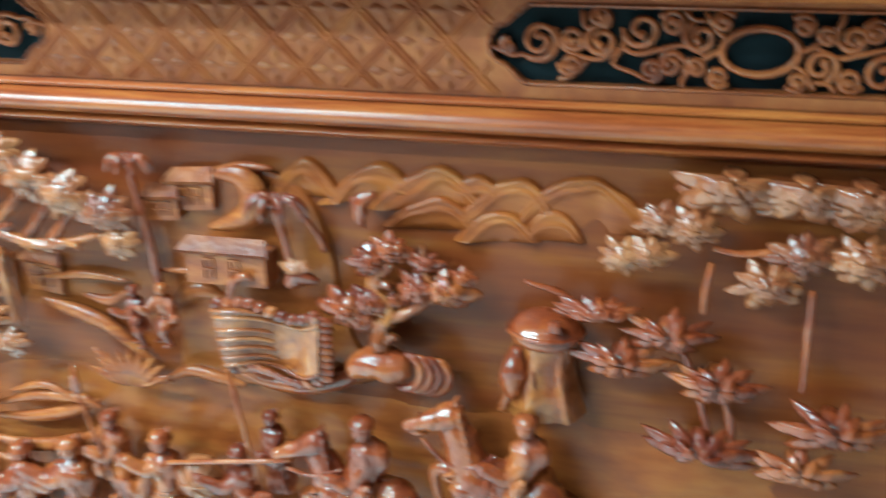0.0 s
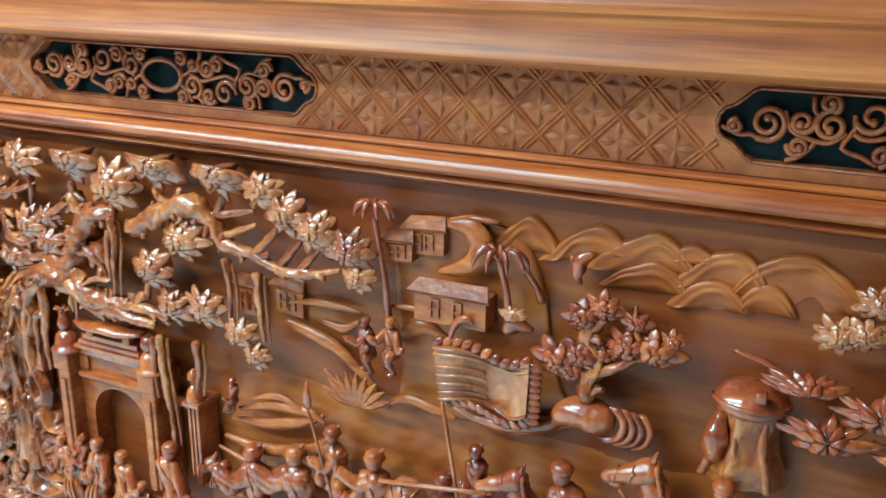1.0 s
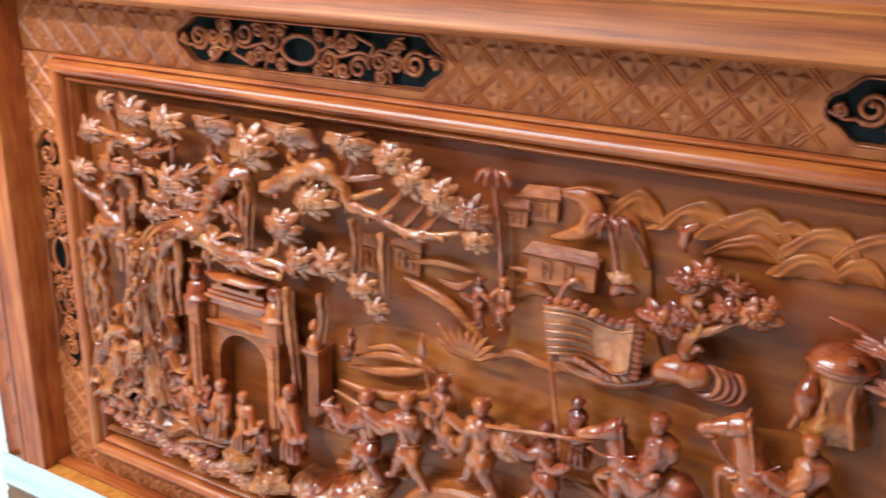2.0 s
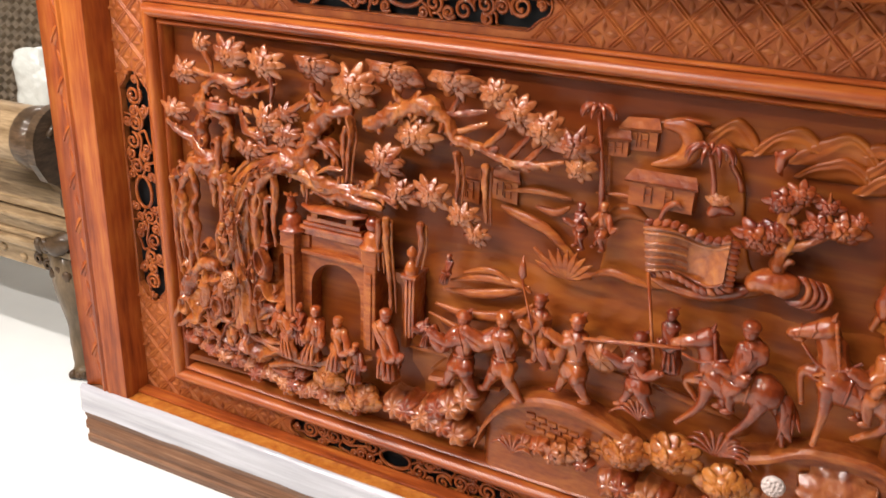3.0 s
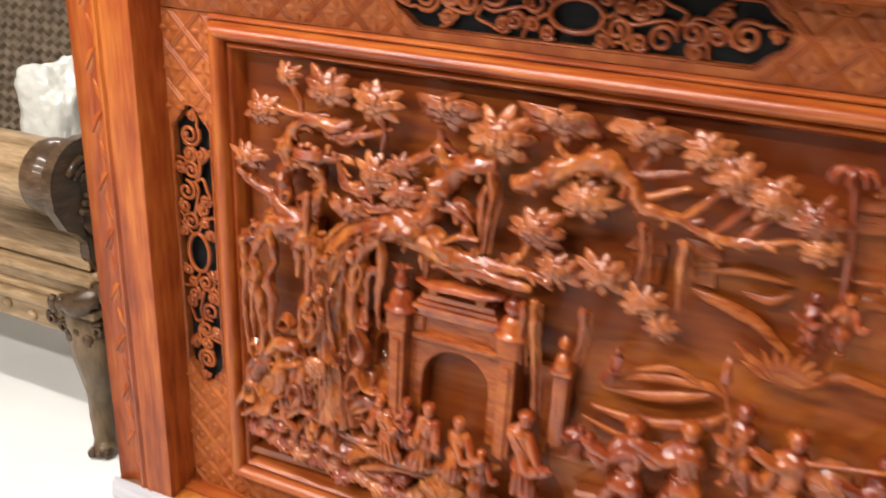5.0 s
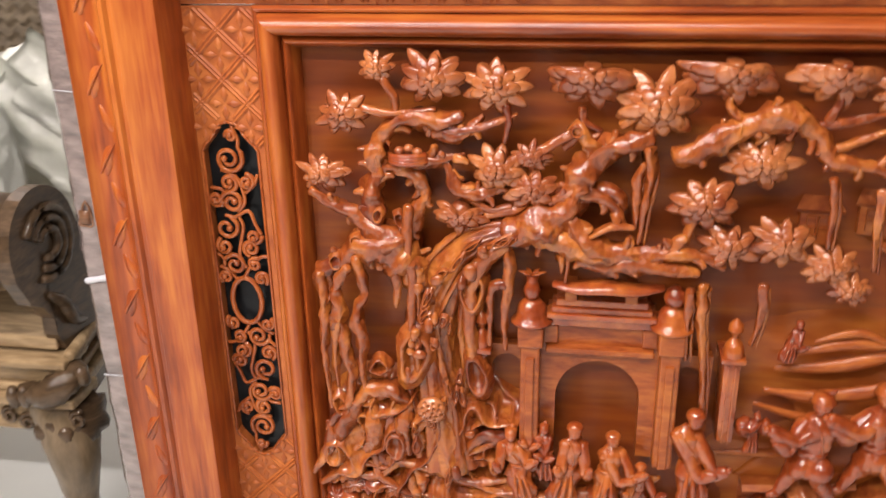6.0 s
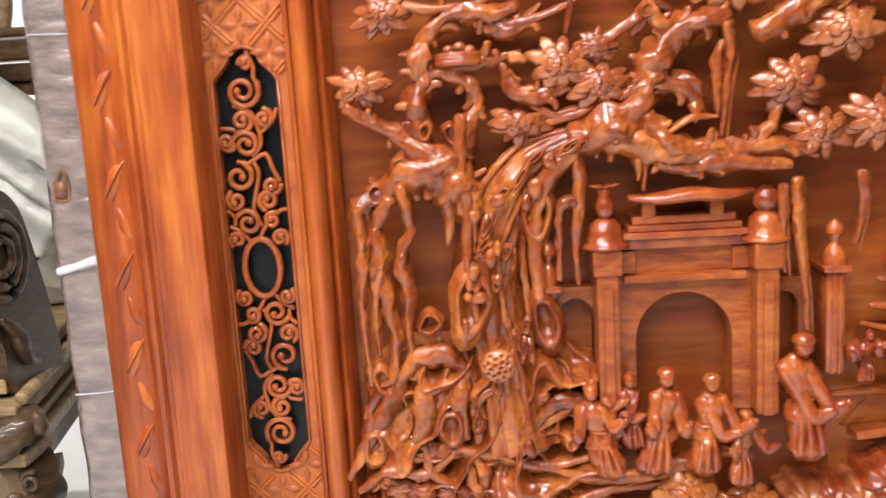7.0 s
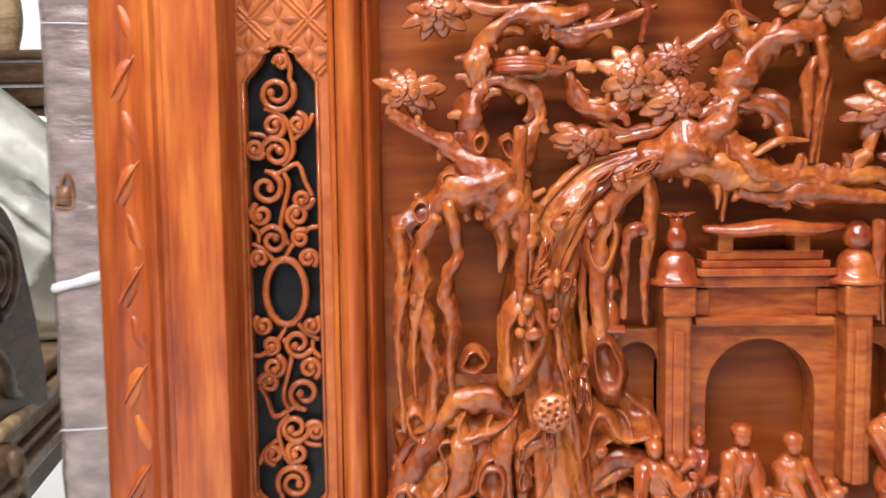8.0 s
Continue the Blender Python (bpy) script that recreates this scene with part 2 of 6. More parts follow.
def leaf(bm, base, tip, width, lift, normal, curl=0.0, blunt=0.0):
    """One plump, pointed leaf from base to tip, rounded across, with a keel below."""
    base, tip, nrm = Vector(base), Vector(tip), Vector(normal).normalized()
    d = tip - base
    side = d.cross(nrm).normalized()
    nrm = side.cross(d).normalized()
    rows = []
    for f, w in ((0.0, 0.30), (0.22, 0.80), (0.48, 1.0), (0.74, 0.72 + 0.26 * blunt), (0.92, 0.26 + 0.5 * blunt)):
        c = base + d * f + nrm * (lift * math.sin(math.pi * f) - curl * f * f)
        row = [bm.verts.new(c + side * width * w * q + nrm * width * h) for q, h in ((-1, -0.12), (-0.52, 0.15), (0, 0.04), (0.52, 0.15), (1, -0.12))]
        row.append(bm.verts.new(c - nrm * width * 0.5 * w))
        rows.append(row)
    end = bm.verts.new(tip - nrm * curl)
    for a, b in zip(rows, rows[1:]):
        for i in range(6):
            bm.faces.new((a[i], a[(i + 1) % 6], b[(i + 1) % 6], b[i]))
    for i in range(6):
        bm.faces.new((rows[-1][i], rows[-1][(i + 1) % 6], end))


def rosette(c, y, r, rings=((1.10, 9, -0.16), (0.86, 9, 0.06), (0.58, 7, 0.22), (0.32, 4, 0.32)), wide=0.265, seed=0, cut=None, fan=(0, 360), jitter=0.22, core=0.5, blunt=0.25, tall=0.88):
    """A carved spray of leaves facing out of the board, in rings from the rim inwards."""
    rnd = random.Random(seed)
    bm = bmesh.new()
    cx, cz = c
    ball(bm, (cx, y + r * (0.42 + (core - 0.5) * 0.4), cz), r * core, r * 0.5, r * core, 12, 8)
    a0, a1 = fan
    tiltx, tiltz = rnd.uniform(-0.25, 0.25), rnd.uniform(-0.35, 0.15)
    for size, count, lift in rings:
        for k in range(count):
            an = radians(a0 + (a1 - a0) * (k + rnd.uniform(-jitter, jitter) + (0.5 if lift > 0.2 else 0)) / count)
            rr = r * size * rnd.uniform(0.82, 1.12)
            out = Vector((1.14 * math.cos(an), 0, tall * math.sin(an)))
            up = Vector((tiltx * 0.4, -1, -tiltz * 0.4)).normalized()
            b = Vector((cx, y, cz)) + out * r * 0.12 * size + up * r * (0.18 + lift * 0.75)
            t = Vector((cx, y, cz)) + out * rr + up * r * (lift * 0.62 - 0.02 + rnd.uniform(-0.10, 0.10))
            if cut is not None and t.z > cut:
                t.z = cut
            leaf(bm, b, t, r * wide * rnd.uniform(0.8, 1.1) * (0.7 + 0.3 * size), r * 0.12, up + out * 0.35, r * 0.08, blunt)
    if cut is not None:
        for v in bm.verts:
            v.co.z = min(v.co.z, cut + 0.1 * (v.co.z - cut))
    return bm


def P3(p, y):
    return (p[0], y, p[1])


# ---- room ----
bm = box(bmesh.new(), -5.0, 6.0, -6.0, 2.55, FLOOR - 0.1, FLOOR)
tagged(part("floor", bm, floor_tile), "glossy white tiled showroom floor", "floor", kind="structure")
# ceiling is unseen, added in grey so that it returns little light
bm = box(bmesh.new(), -5.0, 6.0, -6.0, 2.55, CEIL, CEIL + 0.1)
tagged(part("ceiling", bm, ceiling_paint), "plain unseen showroom ceiling, greyed to limit bounced light", "ceiling", kind="structure")
# south, west and east walls are unseen, added dark to cut fill light
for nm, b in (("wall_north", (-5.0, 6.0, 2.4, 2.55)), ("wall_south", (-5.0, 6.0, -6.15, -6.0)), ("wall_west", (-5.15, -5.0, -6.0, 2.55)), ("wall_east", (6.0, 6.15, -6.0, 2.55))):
    tagged(part(nm, box(bmesh.new(), *b, FLOOR - 0.1, CEIL + 0.1), white_paint if nm == "wall_north" else wall_low_bounce), "plain unseen wall, kept dark to limit bounced light" if nm != "wall_north" else "plain white painted wall", "wall", kind="structure")
for lx, ly, long, watts in LAMPS:
    e = thing("ceiling_light", lx, ly, CEIL - 0.05, "long white ceiling light panel in a slim frame", "ceiling light", group="ceiling lights")
    half = long / 2
    part("frame", box(bmesh.new(), lx - half - 0.04, lx + half + 0.04, ly - 0.07, ly + 0.07, CEIL - 0.035, CEIL, 0.004), ceiling_paint, e)
    part("diffuser", box(bmesh.new(), lx - half, lx + half, ly - 0.05, ly + 0.05, CEIL - 0.045, CEIL - 0.036), lamp_panel, e, "glowing white diffuser")

# ---- the carved screen: frame ----
FX0, FX1 = 0.105, 2 * MID - 0.105      # carved field
FZ0, FZ1 = 0.268, 1.02
screen = thing("carved_screen", MID, 0.0, FLOOR, "large red lacquered rosewood screen carved with a village scene", "carved screen")

# board behind the carving
bm = box(bmesh.new(), FX0 - 0.03, FX1 + 0.03, BOARD, BOARD + 0.03, FZ0 - 0.03, FZ1 + 0.03)
relief = part("carved_panel", bm, board_wood, screen, "polished reddish board with deep undercut carving")

# moulding round the field: (across from the outer edge, depth)
PROFILE = [(0, 0.012), (0, -0.006), (0.0015, -0.011), (0.004, -0.013), (0.007, -0.012), (0.0085, -0.008)]
PROFILE += [(0.0225 - 0.0135 * math.cos(math.pi * k / 14), -0.009 - 0.023 * math.sin(math.pi * k / 14) ** 0.9) for k in range(15)]
PROFILE += [(0.0385, -0.012), (0.0405, -0.016), (0.0435, -0.0175), (0.0465, -0.015), (0.048, -0.008), (0.0515, -0.002), (0.053, BOARD + 0.002)]
MW = 0.053


def moulding(name, x0, x1, z0, z1, side, mat):
    """One mitred length of the moulding on one side of the field."""
    bm = bmesh.new()
    rows = []
    for w, d in PROFILE:
        if side in "tb":
            z = z1 + MW - w if side == "t" else z0 - MW + w
            rows.append([bm.verts.new((xx, d, z)) for xx in (x0 - MW + w, x1 + MW - w)])
        else:
            x = x0 - MW + w if side == "l" else x1 + MW - w
            rows.append([bm.verts.new((x, d, zz)) for zz in (z0 - MW + w, z1 + MW - w)])
    for a, b in zip(rows, rows[1:]):
        bm.faces.new((a[0], a[1], b[1], b[0]))
    return part(name, bm, mat, screen, smooth=True, seam=True)


for s, mat in (("t", wood_x), ("b", wood_x), ("l", wood_z), ("r", wood_z)):
    moulding("moulding", FX0, FX1, FZ0, FZ1, s, mat)

# fretwork bands
HALF, WIDE = 0.262, 0.0375


def inside_fret(u, v, grow=0.0):
    u, v = abs(u), abs(v)
    if u > HALF + grow:
        return False
    if u < 0.222:
        return v < WIDE + grow
    edge = np.interp(u, (0.222, 0.234, 0.246, 0.256, HALF), (WIDE, 0.029, 0.019, 0.014, 0.004))
    return v < edge + grow


def fret_outline():
    end = [(0.222, WIDE), (0.230, 0.033), (0.236, 0.027), (0.246, 0.019), (0.254, 0.016), (0.260, 0.009), (HALF, 0.0)]
    a = end + [(u, -v) for u, v in end[-2::-1]]
    return a + [(-u, -v) for u, v in a]


def band(name, place, length, v0, v1, holes, mat, parent):
    """A flat band with ogee-ended openings. place turns (u, v, depth) to the world; v is measured from the openings' axis."""
    bm = bmesh.new()
    loops = [[(length[0], v0), (length[1], v0), (length[1], v1), (length[0], v1)]] + [[(h + u, v) for u, v in fret_outline()] for h in holes]
    es = []
    for lp in loops:
        vs = [bm.verts.new(place(u, v, 0.0)) for u, v in lp]
        es += [bm.edges.new((vs[i], vs[(i + 1) % len(vs)])) for i in range(len(vs))]
    bmesh.ops.triangle_fill(bm, use_beauty=True, use_dissolve=False, edges=es)
    r = bmesh.ops.extrude_face_region(bm, geom=bm.faces[:])
    back = Vector(place(0, 0, 0.014)) - Vector(place(0, 0, 0))
    bmesh.ops.translate(bm, verts=[g for g in r["geom"] if isinstance(g, bmesh.types.BMVert)], vec=back)
    return part(name, bm, mat, parent)


def ridge(bm, place, a, b, w, h):
    """A raised bar of triangular section between two points of a band."""
    a, b = Vector(a), Vector(b)
    n = Vector((-(b - a).y, (b - a).x)).normalized() * w
    va = [bm.verts.new(place(*(a + n), -0.0005)), bm.verts.new(place(*a, -h)), bm.verts.new(place(*(a - n), -0.0005))]
    vb = [bm.verts.new(place(*(b + n), -0.0005)), bm.verts.new(place(*b, -h)), bm.verts.new(place(*(b - n), -0.0005))]
    bm.faces.new((va[0], va[1], vb[1], vb[0]))
    bm.faces.new((va[1], va[2], vb[2], vb[1]))
    bm.faces.new(va)
    bm.faces.new(vb[::-1])


PITCH = 0.064


def petal_cross(place):
    """The four-petalled motif in a diamond of the lattice."""
    bm = bmesh.new()
    for k in range(4):
        c, s = math.cos(k * math.pi / 2), math.sin(k * math.pi / 2)
        pts = [(0.002, 0, 0.001), (0.012, 0.0052, 0.0006), (0.0235, 0, 0.001), (0.012, -0.0052, 0.0006)]
        q = [bm.verts.new(place(c * u - s * v, s * u + c * v, -d)) for u, v, d in pts]
        top = bm.verts.new(place(c * 0.013, s * 0.013, -0.0066))
        for i in range(4):
            bm.faces.new((q[i], q[(i + 1) % 4], top))
    return bm


def lattice(band_ob, place, length, v0, v1, holes, mat, phase=0.0):
    bm = bmesh.new()
    free = lambda u, v, g=0.006: v0 + 0.001 < v < v1 - 0.001 and length[0] + 0.002 < u < length[1] - 0.002 and not any(inside_fret(u - h, v, g) for h in holes)
    step = 0.004
    k0, k1 = int((length[0] - 0.2) / PITCH) - 1, int((length[1] + 0.2) / PITCH) + 2
    for sgn in (1, -1):
        for k in range(k0, k1):
            for off in (-0.0034, 0.0034):
                run = None
                v = v0
                while v <= v1 + step:
                    u = k * PITCH + phase + sgn * v + off
                    ok = v <= v1 and free(u, v)
                    if ok and run is None:
                        run = (u, v)
                    if not ok and run is not None:
                        last = (u - sgn * step, v - step)
                        if (Vector(last) - Vector(run)).length > 0.008:
                            ridge(bm, place, run, last, 0.0028, 0.0026)
                        run = None
                    v += step
    tagged(part("lattice", bm, mat, band_ob, "crossing pairs of thin raised ribs"), kind="stuff")
    me = mesh_of("petal_cross", petal_cross(lambda u, v, d: place(u, v, d)), mat)
    base = Vector(place(0, 0, 0))
    for k in range(2 * k0, 2 * k1):
        for j in range(-3, 4):
            if (k + j) % 2:
                u, v = k * PITCH / 2 + phase, j * PITCH / 2
                if free(u, v, 0.014) and free(u, v * 1.0001, 0.014) and v0 + 0.006 < v < v1 - 0.006:
                    # the mesh was made about the band's own origin
                    piece("petal_cross", me, band_ob, Matrix.Translation(Vector(place(u, v, 0)) - base))


def scroll(bm, place, cu, cv, r, a0, turns, way=1, th=0.0040):
    pts, n = [], max(6, int(9 * turns))
    for i in range(n + 1):
        f = i / n
        an = radians(a0) + way * math.tau * turns * f
        rr = r * (1 - 0.72 * f)
        pts.append(place(cu + rr * math.cos(an), cv + rr * math.sin(an), 0.002 - 0.003 * f))
    tube(bm, pts, [th * (1 - 0.25 * i / n) for i in range(n + 1)], 6, 2)
    e = pts[-1]
    ball(bm, e, th * 1.25, th * 1.25, th * 1.25, 6, 5)


SCROLLS = [(0.212, -0.004, 0.020, 60, 1.6, 1), (0.178, -0.008, 0.013, 200, 1.4, -1), (0.180, 0.018, 0.011, 0, 1.4, 1), (0.154, -0.028, 0.0105, 120, 1.3, 1),
           (0.150, -0.006, 0.017, 250, 1.5, 1), (0.112, -0.018, 0.018, 20, 1.2, 1), (0.084, -0.024, 0.012, 330, 1.3, -1), (0.100, 0.021, 0.011, 90, 1.3, 1),
           (0.082, 0.015, 0.0125, 200, 1.4, 1), (0.056, -0.012, 0.016, 300, 1.3, 1), (0.058, 0.018, 0.010, 30, 1.2, -1), (0.036, 0.025, 0.0105, 140, 1.3, -1),
           (0.036, -0.027, 0.0100, 220, 1.2, 1), (0.244, 0.002, 0.008, 270, 1.2, 1)]
STEMS = [[(0.258, 0.004), (0.240, 0.011), (0.228, 0.010), (0.222, 0.013)], [(0.196, -0.017), (0.188, 0.002), (0.170, 0.010), (0.150, 0.012), (0.136, 0.001)],
         [(0.130, 0.0), (0.115, 0.006), (0.090, 0.0), (0.070, -0.004), (0.052, 0.004)], [(0.130, -0.018), (0.128, -0.004), (0.138, 0.016), (0.118, 0.024), (0.104, 0.031)],
         [(0.170, -0.034), (0.168, -0.020), (0.160, -0.014)], [(0.072, -0.036), (0.064, -0.028), (0.054, -0.028)], [(0.190, 0.034), (0.176, 0.028), (0.164, 0.014)],
         [(0.070, 0.036), (0.068, 0.026), (0.050, 0.008), (0.036, 0.0)], [(0.052, -0.034), (0.044, -0.020), (0.030, -0.010)]]


def fretwork(band_ob, place, h):
    """Scrolled openwork over a dark back in one opening."""
    at = lambda u, v, d: place(h + u, v, d)
    corners = [Vector(at(u, v, 0.0145)) for u, v in ((-HALF - 0.006, -WIDE - 0.005), (HALF + 0.006, -WIDE - 0.005), (HALF + 0.006, WIDE + 0.005), (-HALF - 0.006, WIDE + 0.005))]
    bm = bmesh.new()
    vs = [bm.verts.new(c) for c in corners] + [bm.verts.new(c + Vector((0, 0.006, 0))) for c in corners]
    for f in ((0, 1, 2, 3), (7, 6, 5, 4), (0, 4, 5, 1), (1, 5, 6, 2), (2, 6, 7, 3), (3, 7, 4, 0)):
        bm.faces.new([vs[i] for i in f])
    part("back_pane", bm, dark_back, band_ob, "dark glossy pane behind the fretwork")
    bm = bmesh.new()
    for w in (1, -1):
        pl = (lambda u, v, d, w=w: at(w * u, w * v, d))
        for cu, cv, r, a0, turns, way in SCROLLS:
            scroll(bm, pl, cu, cv, r, a0, turns, way)
        for st in STEMS:
            tube(bm, [pl(u, v, 0.002) for u, v in st], 0.0029, 6, 3)
    ring = [at(0.036 * math.cos(math.tau * i / 16), 0.022 * math.sin(math.tau * i / 16), 0.001) for i in range(16)]
    tube(bm, ring, 0.0042, 6, 1, closed=True)
    part("fretwork", bm, fret_wood, band_ob, "pierced scrolling vine fretwork", smooth=True)
    bm = bmesh.new()
    out = [at(u * 1.006, v * 1.05, -0.0005) for u, v in fret_outline()]
    for i in range(len(out)):
        tube(bm, [out[i], out[(i + 1) % len(out)]], 0.0024, 5, 1)
    part("bead", bm, fret_wood, band_ob, smooth=True)


TOPZ, BOTZ = 1.128, 0.19
PT = lambda u, v, d: (u, d, TOPZ + v)
PB = lambda u, v, d: (u, d, BOTZ + v)
PL = lambda u, v, d: (v, d, 0.658 + u)
PR = lambda u, v, d: (2 * MID - v, d, 0.658 + u)
SPOTS = (0.632, MID + 0.01, 2 * MID - 0.632)
for place, length, v0, v1, holes, phase in ((PT, (-0.045, 2 * MID + 0.045), -0.054, 0.056, SPOTS, 0.02), (PB, (-0.045, 2 * MID + 0.045), -0.046, 0.028, SPOTS, 0.02),
                                            (PL, (-0.44, 0.414), -0.046, 0.053, (0.0,), 0.0), (PR, (-0.44, 0.414), -0.046, 0.053, (0.0,), 0.0)):
    b = band("lattice_band", place, length, v0, v1, holes, band_wood, screen)
    lattice(b, place, length, v0, v1, holes, band_wood, phase)
    for h in holes:
        fretwork(b, place, h)

# upper rail
bm = bmesh.new()
RAIL = [(1.183, 0.02), (1.183, -0.040), (1.179, -0.046), (1.179, -0.060), (1.182, -0.068), (1.188, -0.072), (1.195, -0.071), (1.200, -0.067), (1.236, -0.067), (1.240, -0.071),
        (1.245, -0.071), (1.248, -0.066), (1.252, -0.064), (1.262, -0.064), (1.264, -0.05), (1.31, -0.05), (1.315, -0.06), (1.34, -0.06), (1.345, 0.02)]
ra = [bm.verts.new((-0.05, y, z)) for z, y in RAIL]
rb = [bm.verts.new((2 * MID + 0.05, y, z)) for z, y in RAIL]
for i in range(len(RAIL) - 1):
    bm.faces.new((ra[i], ra[i + 1], rb[i + 1], rb[i]))
bm.faces.new((ra[0], rb[0], rb[-1], ra[-1]))
part("upper_rail", bm, rail_top_wood, screen, "wide top rail with bold straight grain", smooth=True, seam=True)
bm = bmesh.new()
ball(bm, (0, 0, 0), 0.036, 0.012, 0.018, 12, 8)
ball(bm, (0, -0.006, 0.004), 0.020, 0.010, 0.011, 10, 7)
petal_me = mesh_of("rail_petal", bm, band_wood)
for k in range(38):
    piece("rail_petal", petal_me, screen, Matrix.Translation((0.0 + 0.088 * k, -0.056, 1.284)))

# posts: plan of (x, depth) from the outer edge inwards
POST = [(-0.174, 0.03), (-0.174, -0.066), (-0.171, -0.070), (-0.166, -0.062), (-0.150, -0.054), (-0.132, -0.056), (-0.122, -0.066), (-0.118, -0.072), (-0.112, -0.073), (-0.108, -0.068),
        (-0.103, -0.068), (-0.100, -0.073), (-0.094, -0.073), (-0.090, -0.070), (-0.052, -0.071), (-0.047, -0.069), (-0.045, -0.064), (-0.045, 0.03)]
for flip in (1, -1):
    bm = bmesh.new()
    X = lambda x: x if flip > 0 else 2 * MID - x
    lo = [bm.verts.new((X(x), y, 0.160)) for x, y in POST]
    hi = [bm.verts.new((X(x), y, 1.35)) for x, y in POST]
    n = len(POST)
    for i in range(n):
        bm.faces.new((lo[i], lo[(i + 1) % n], hi[(i + 1) % n], hi[i]))
    bm.faces.new(lo)
    bm.faces.new(hi)
    post = part("post", bm, wood_z, screen, "square lacquered post with beads and a carved vine edge", smooth=True, seam=True)
    bm = bmesh.new()
    tube(bm, [(-0.020, 0.002, -0.030), (-0.012, -0.001, -0.008), (0.000, -0.002, 0.012), (0.014, 0.001, 0.032)], [0.0006, 0.0024, 0.0026, 0.0006], 6, 4)
    ball(bm, (-0.004, 0.0035, 0.004), 0.010, 0.0055, 0.030, 10, 8, 0.3, pose(0, 0, 0, 0, 24, 0))
    ball(bm, (0.006, 0.0035, -0.044), 0.008, 0.0050, 0.024, 10, 8, 0.3, pose(0, 0, 0, 0, -20, 0))
    me = mesh_of("vine_leaf", bm, wood_z)
    for k in range(11):
        piece("vine_leaf", me, post, Matrix.Translation((X(-0.146), -0.056, 0.25 + 0.104 * k)) @ Matrix.Diagonal((flip, 1, 1, 1)))

# wrapped back stile, seen past the post
for flip in (1, -1):
    bm = bmesh.new()
    X = lambda x: x if flip > 0 else 2 * MID - x
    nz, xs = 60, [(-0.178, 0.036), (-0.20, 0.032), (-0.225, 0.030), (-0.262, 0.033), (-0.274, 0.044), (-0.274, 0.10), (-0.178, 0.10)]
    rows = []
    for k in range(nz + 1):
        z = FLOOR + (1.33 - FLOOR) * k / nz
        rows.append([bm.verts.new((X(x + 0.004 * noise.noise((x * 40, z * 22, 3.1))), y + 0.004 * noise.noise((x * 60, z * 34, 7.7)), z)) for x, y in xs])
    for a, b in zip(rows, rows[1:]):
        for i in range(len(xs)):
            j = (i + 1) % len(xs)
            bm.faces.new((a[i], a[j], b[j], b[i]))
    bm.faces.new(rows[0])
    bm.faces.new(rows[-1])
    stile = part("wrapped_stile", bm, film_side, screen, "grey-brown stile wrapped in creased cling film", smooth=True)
    bm = bmesh.new()
    tube(bm, [(X(-0.262), 0.031, 0.752), (X(-0.246), 0.029, 0.790), (X(-0.240), 0.031, 0.752)], 0.0022, 5, 3, closed=True, flat=0.5)
    box(bm, min(X(-0.259), X(-0.243)), max(X(-0.259), X(-0.243)), 0.0285, 0.031, 0.754, 0.775)
    part("tear", bm, rail_wood, stile, "torn corner of film with bare brown wood", smooth=True)
    for z, h, rise in ((0.66, 0.0055, 0.022), (0.497, 0.0012, 0.006), (0.953, 0.0009, -0.004)):
        bm = bmesh.new()
        top = [(X(-0.268), 0.031, z), (X(-0.225), 0.027, z + rise * 0.5), (X(-0.182), 0.031, z + rise)]
        tube(bm, top, h, 6, 4, 0.5, flat=0.5)
        part("film_fold", bm, film, stile, "bright gathered fold of film", smooth=True)

# plinth with film-covered front edge
PL0, PL1 = -0.182, 2 * MID + 0.182
SECTION = [(0.06, FLOOR), (-0.076, FLOOR), (-0.079, 0.006), (-0.079, 0.022), (-0.074, 0.026), (-0.074, 0.036), (-0.080, 0.042), (-0.080, 0.060), (-0.075, 0.066), (-0.075, 0.074), (-0.079, 0.080), (-0.079, 0.150), (-0.075, 0.1565), (0.06, 0.1565)]
bm = bmesh.new()
a = [bm.verts.new((PL0, y, z)) for y, z in SECTION]
b = [bm.verts.new((PL1, y, z)) for y, z in SECTION]
for i in range(len(SECTION)):
    j = (i + 1) % len(SECTION)
    bm.faces.new((a[i], a[j], b[j], b[i]))
bm.faces.new(a)
bm.faces.new(b)
part("plinth", bm, rail_wood, screen, "dark brown moulded plinth on the floor", smooth=True, seam=True)
# ledge takes the paler wood in place of light falling on its top
bm = box(bmesh.new(), -0.045, 2 * MID + 0.045, -0.076, 0.012, 0.1570, 0.1600, 0.001)
part("ledge", bm, lit_ledge_wood, screen, "orange lacquered ledge, light from above put into its paler colour")
bm = box(bmesh.new(), -0.045, 2 * MID + 0.045, -0.036, -0.002, 0.1605, 0.1670, 0.002)
part("bead_strip", bm, wood_x, screen)
bm = bmesh.new()
rows = []
for k in range(181):
    x = PL0 - 0.003 + (PL1 - PL0 + 0.006) * k / 180
    rows.append([bm.verts.new((x, y + 0.0018 * noise.noise((x * 14, z * 90, 2)), z + 0.0020 * noise.noise((x * 9, z * 120, 5)))) for y, z in
                 ((-0.0835, 0.092), (-0.0840, 0.104), (-0.0835, 0.116), (-0.0840, 0.128), (-0.0835, 0.142), (-0.0825, 0.155), (-0.078, 0.1625), (-0.070, 0.1630))])
for a, b in zip(rows, rows[1:]):
    for i in range(7):
        bm.faces.new((a[i], a[i + 1], b[i + 1], b[i]))
part("plastic_wrap", bm, film, screen, "whitish cling film stretched over the plinth edge", smooth=True)

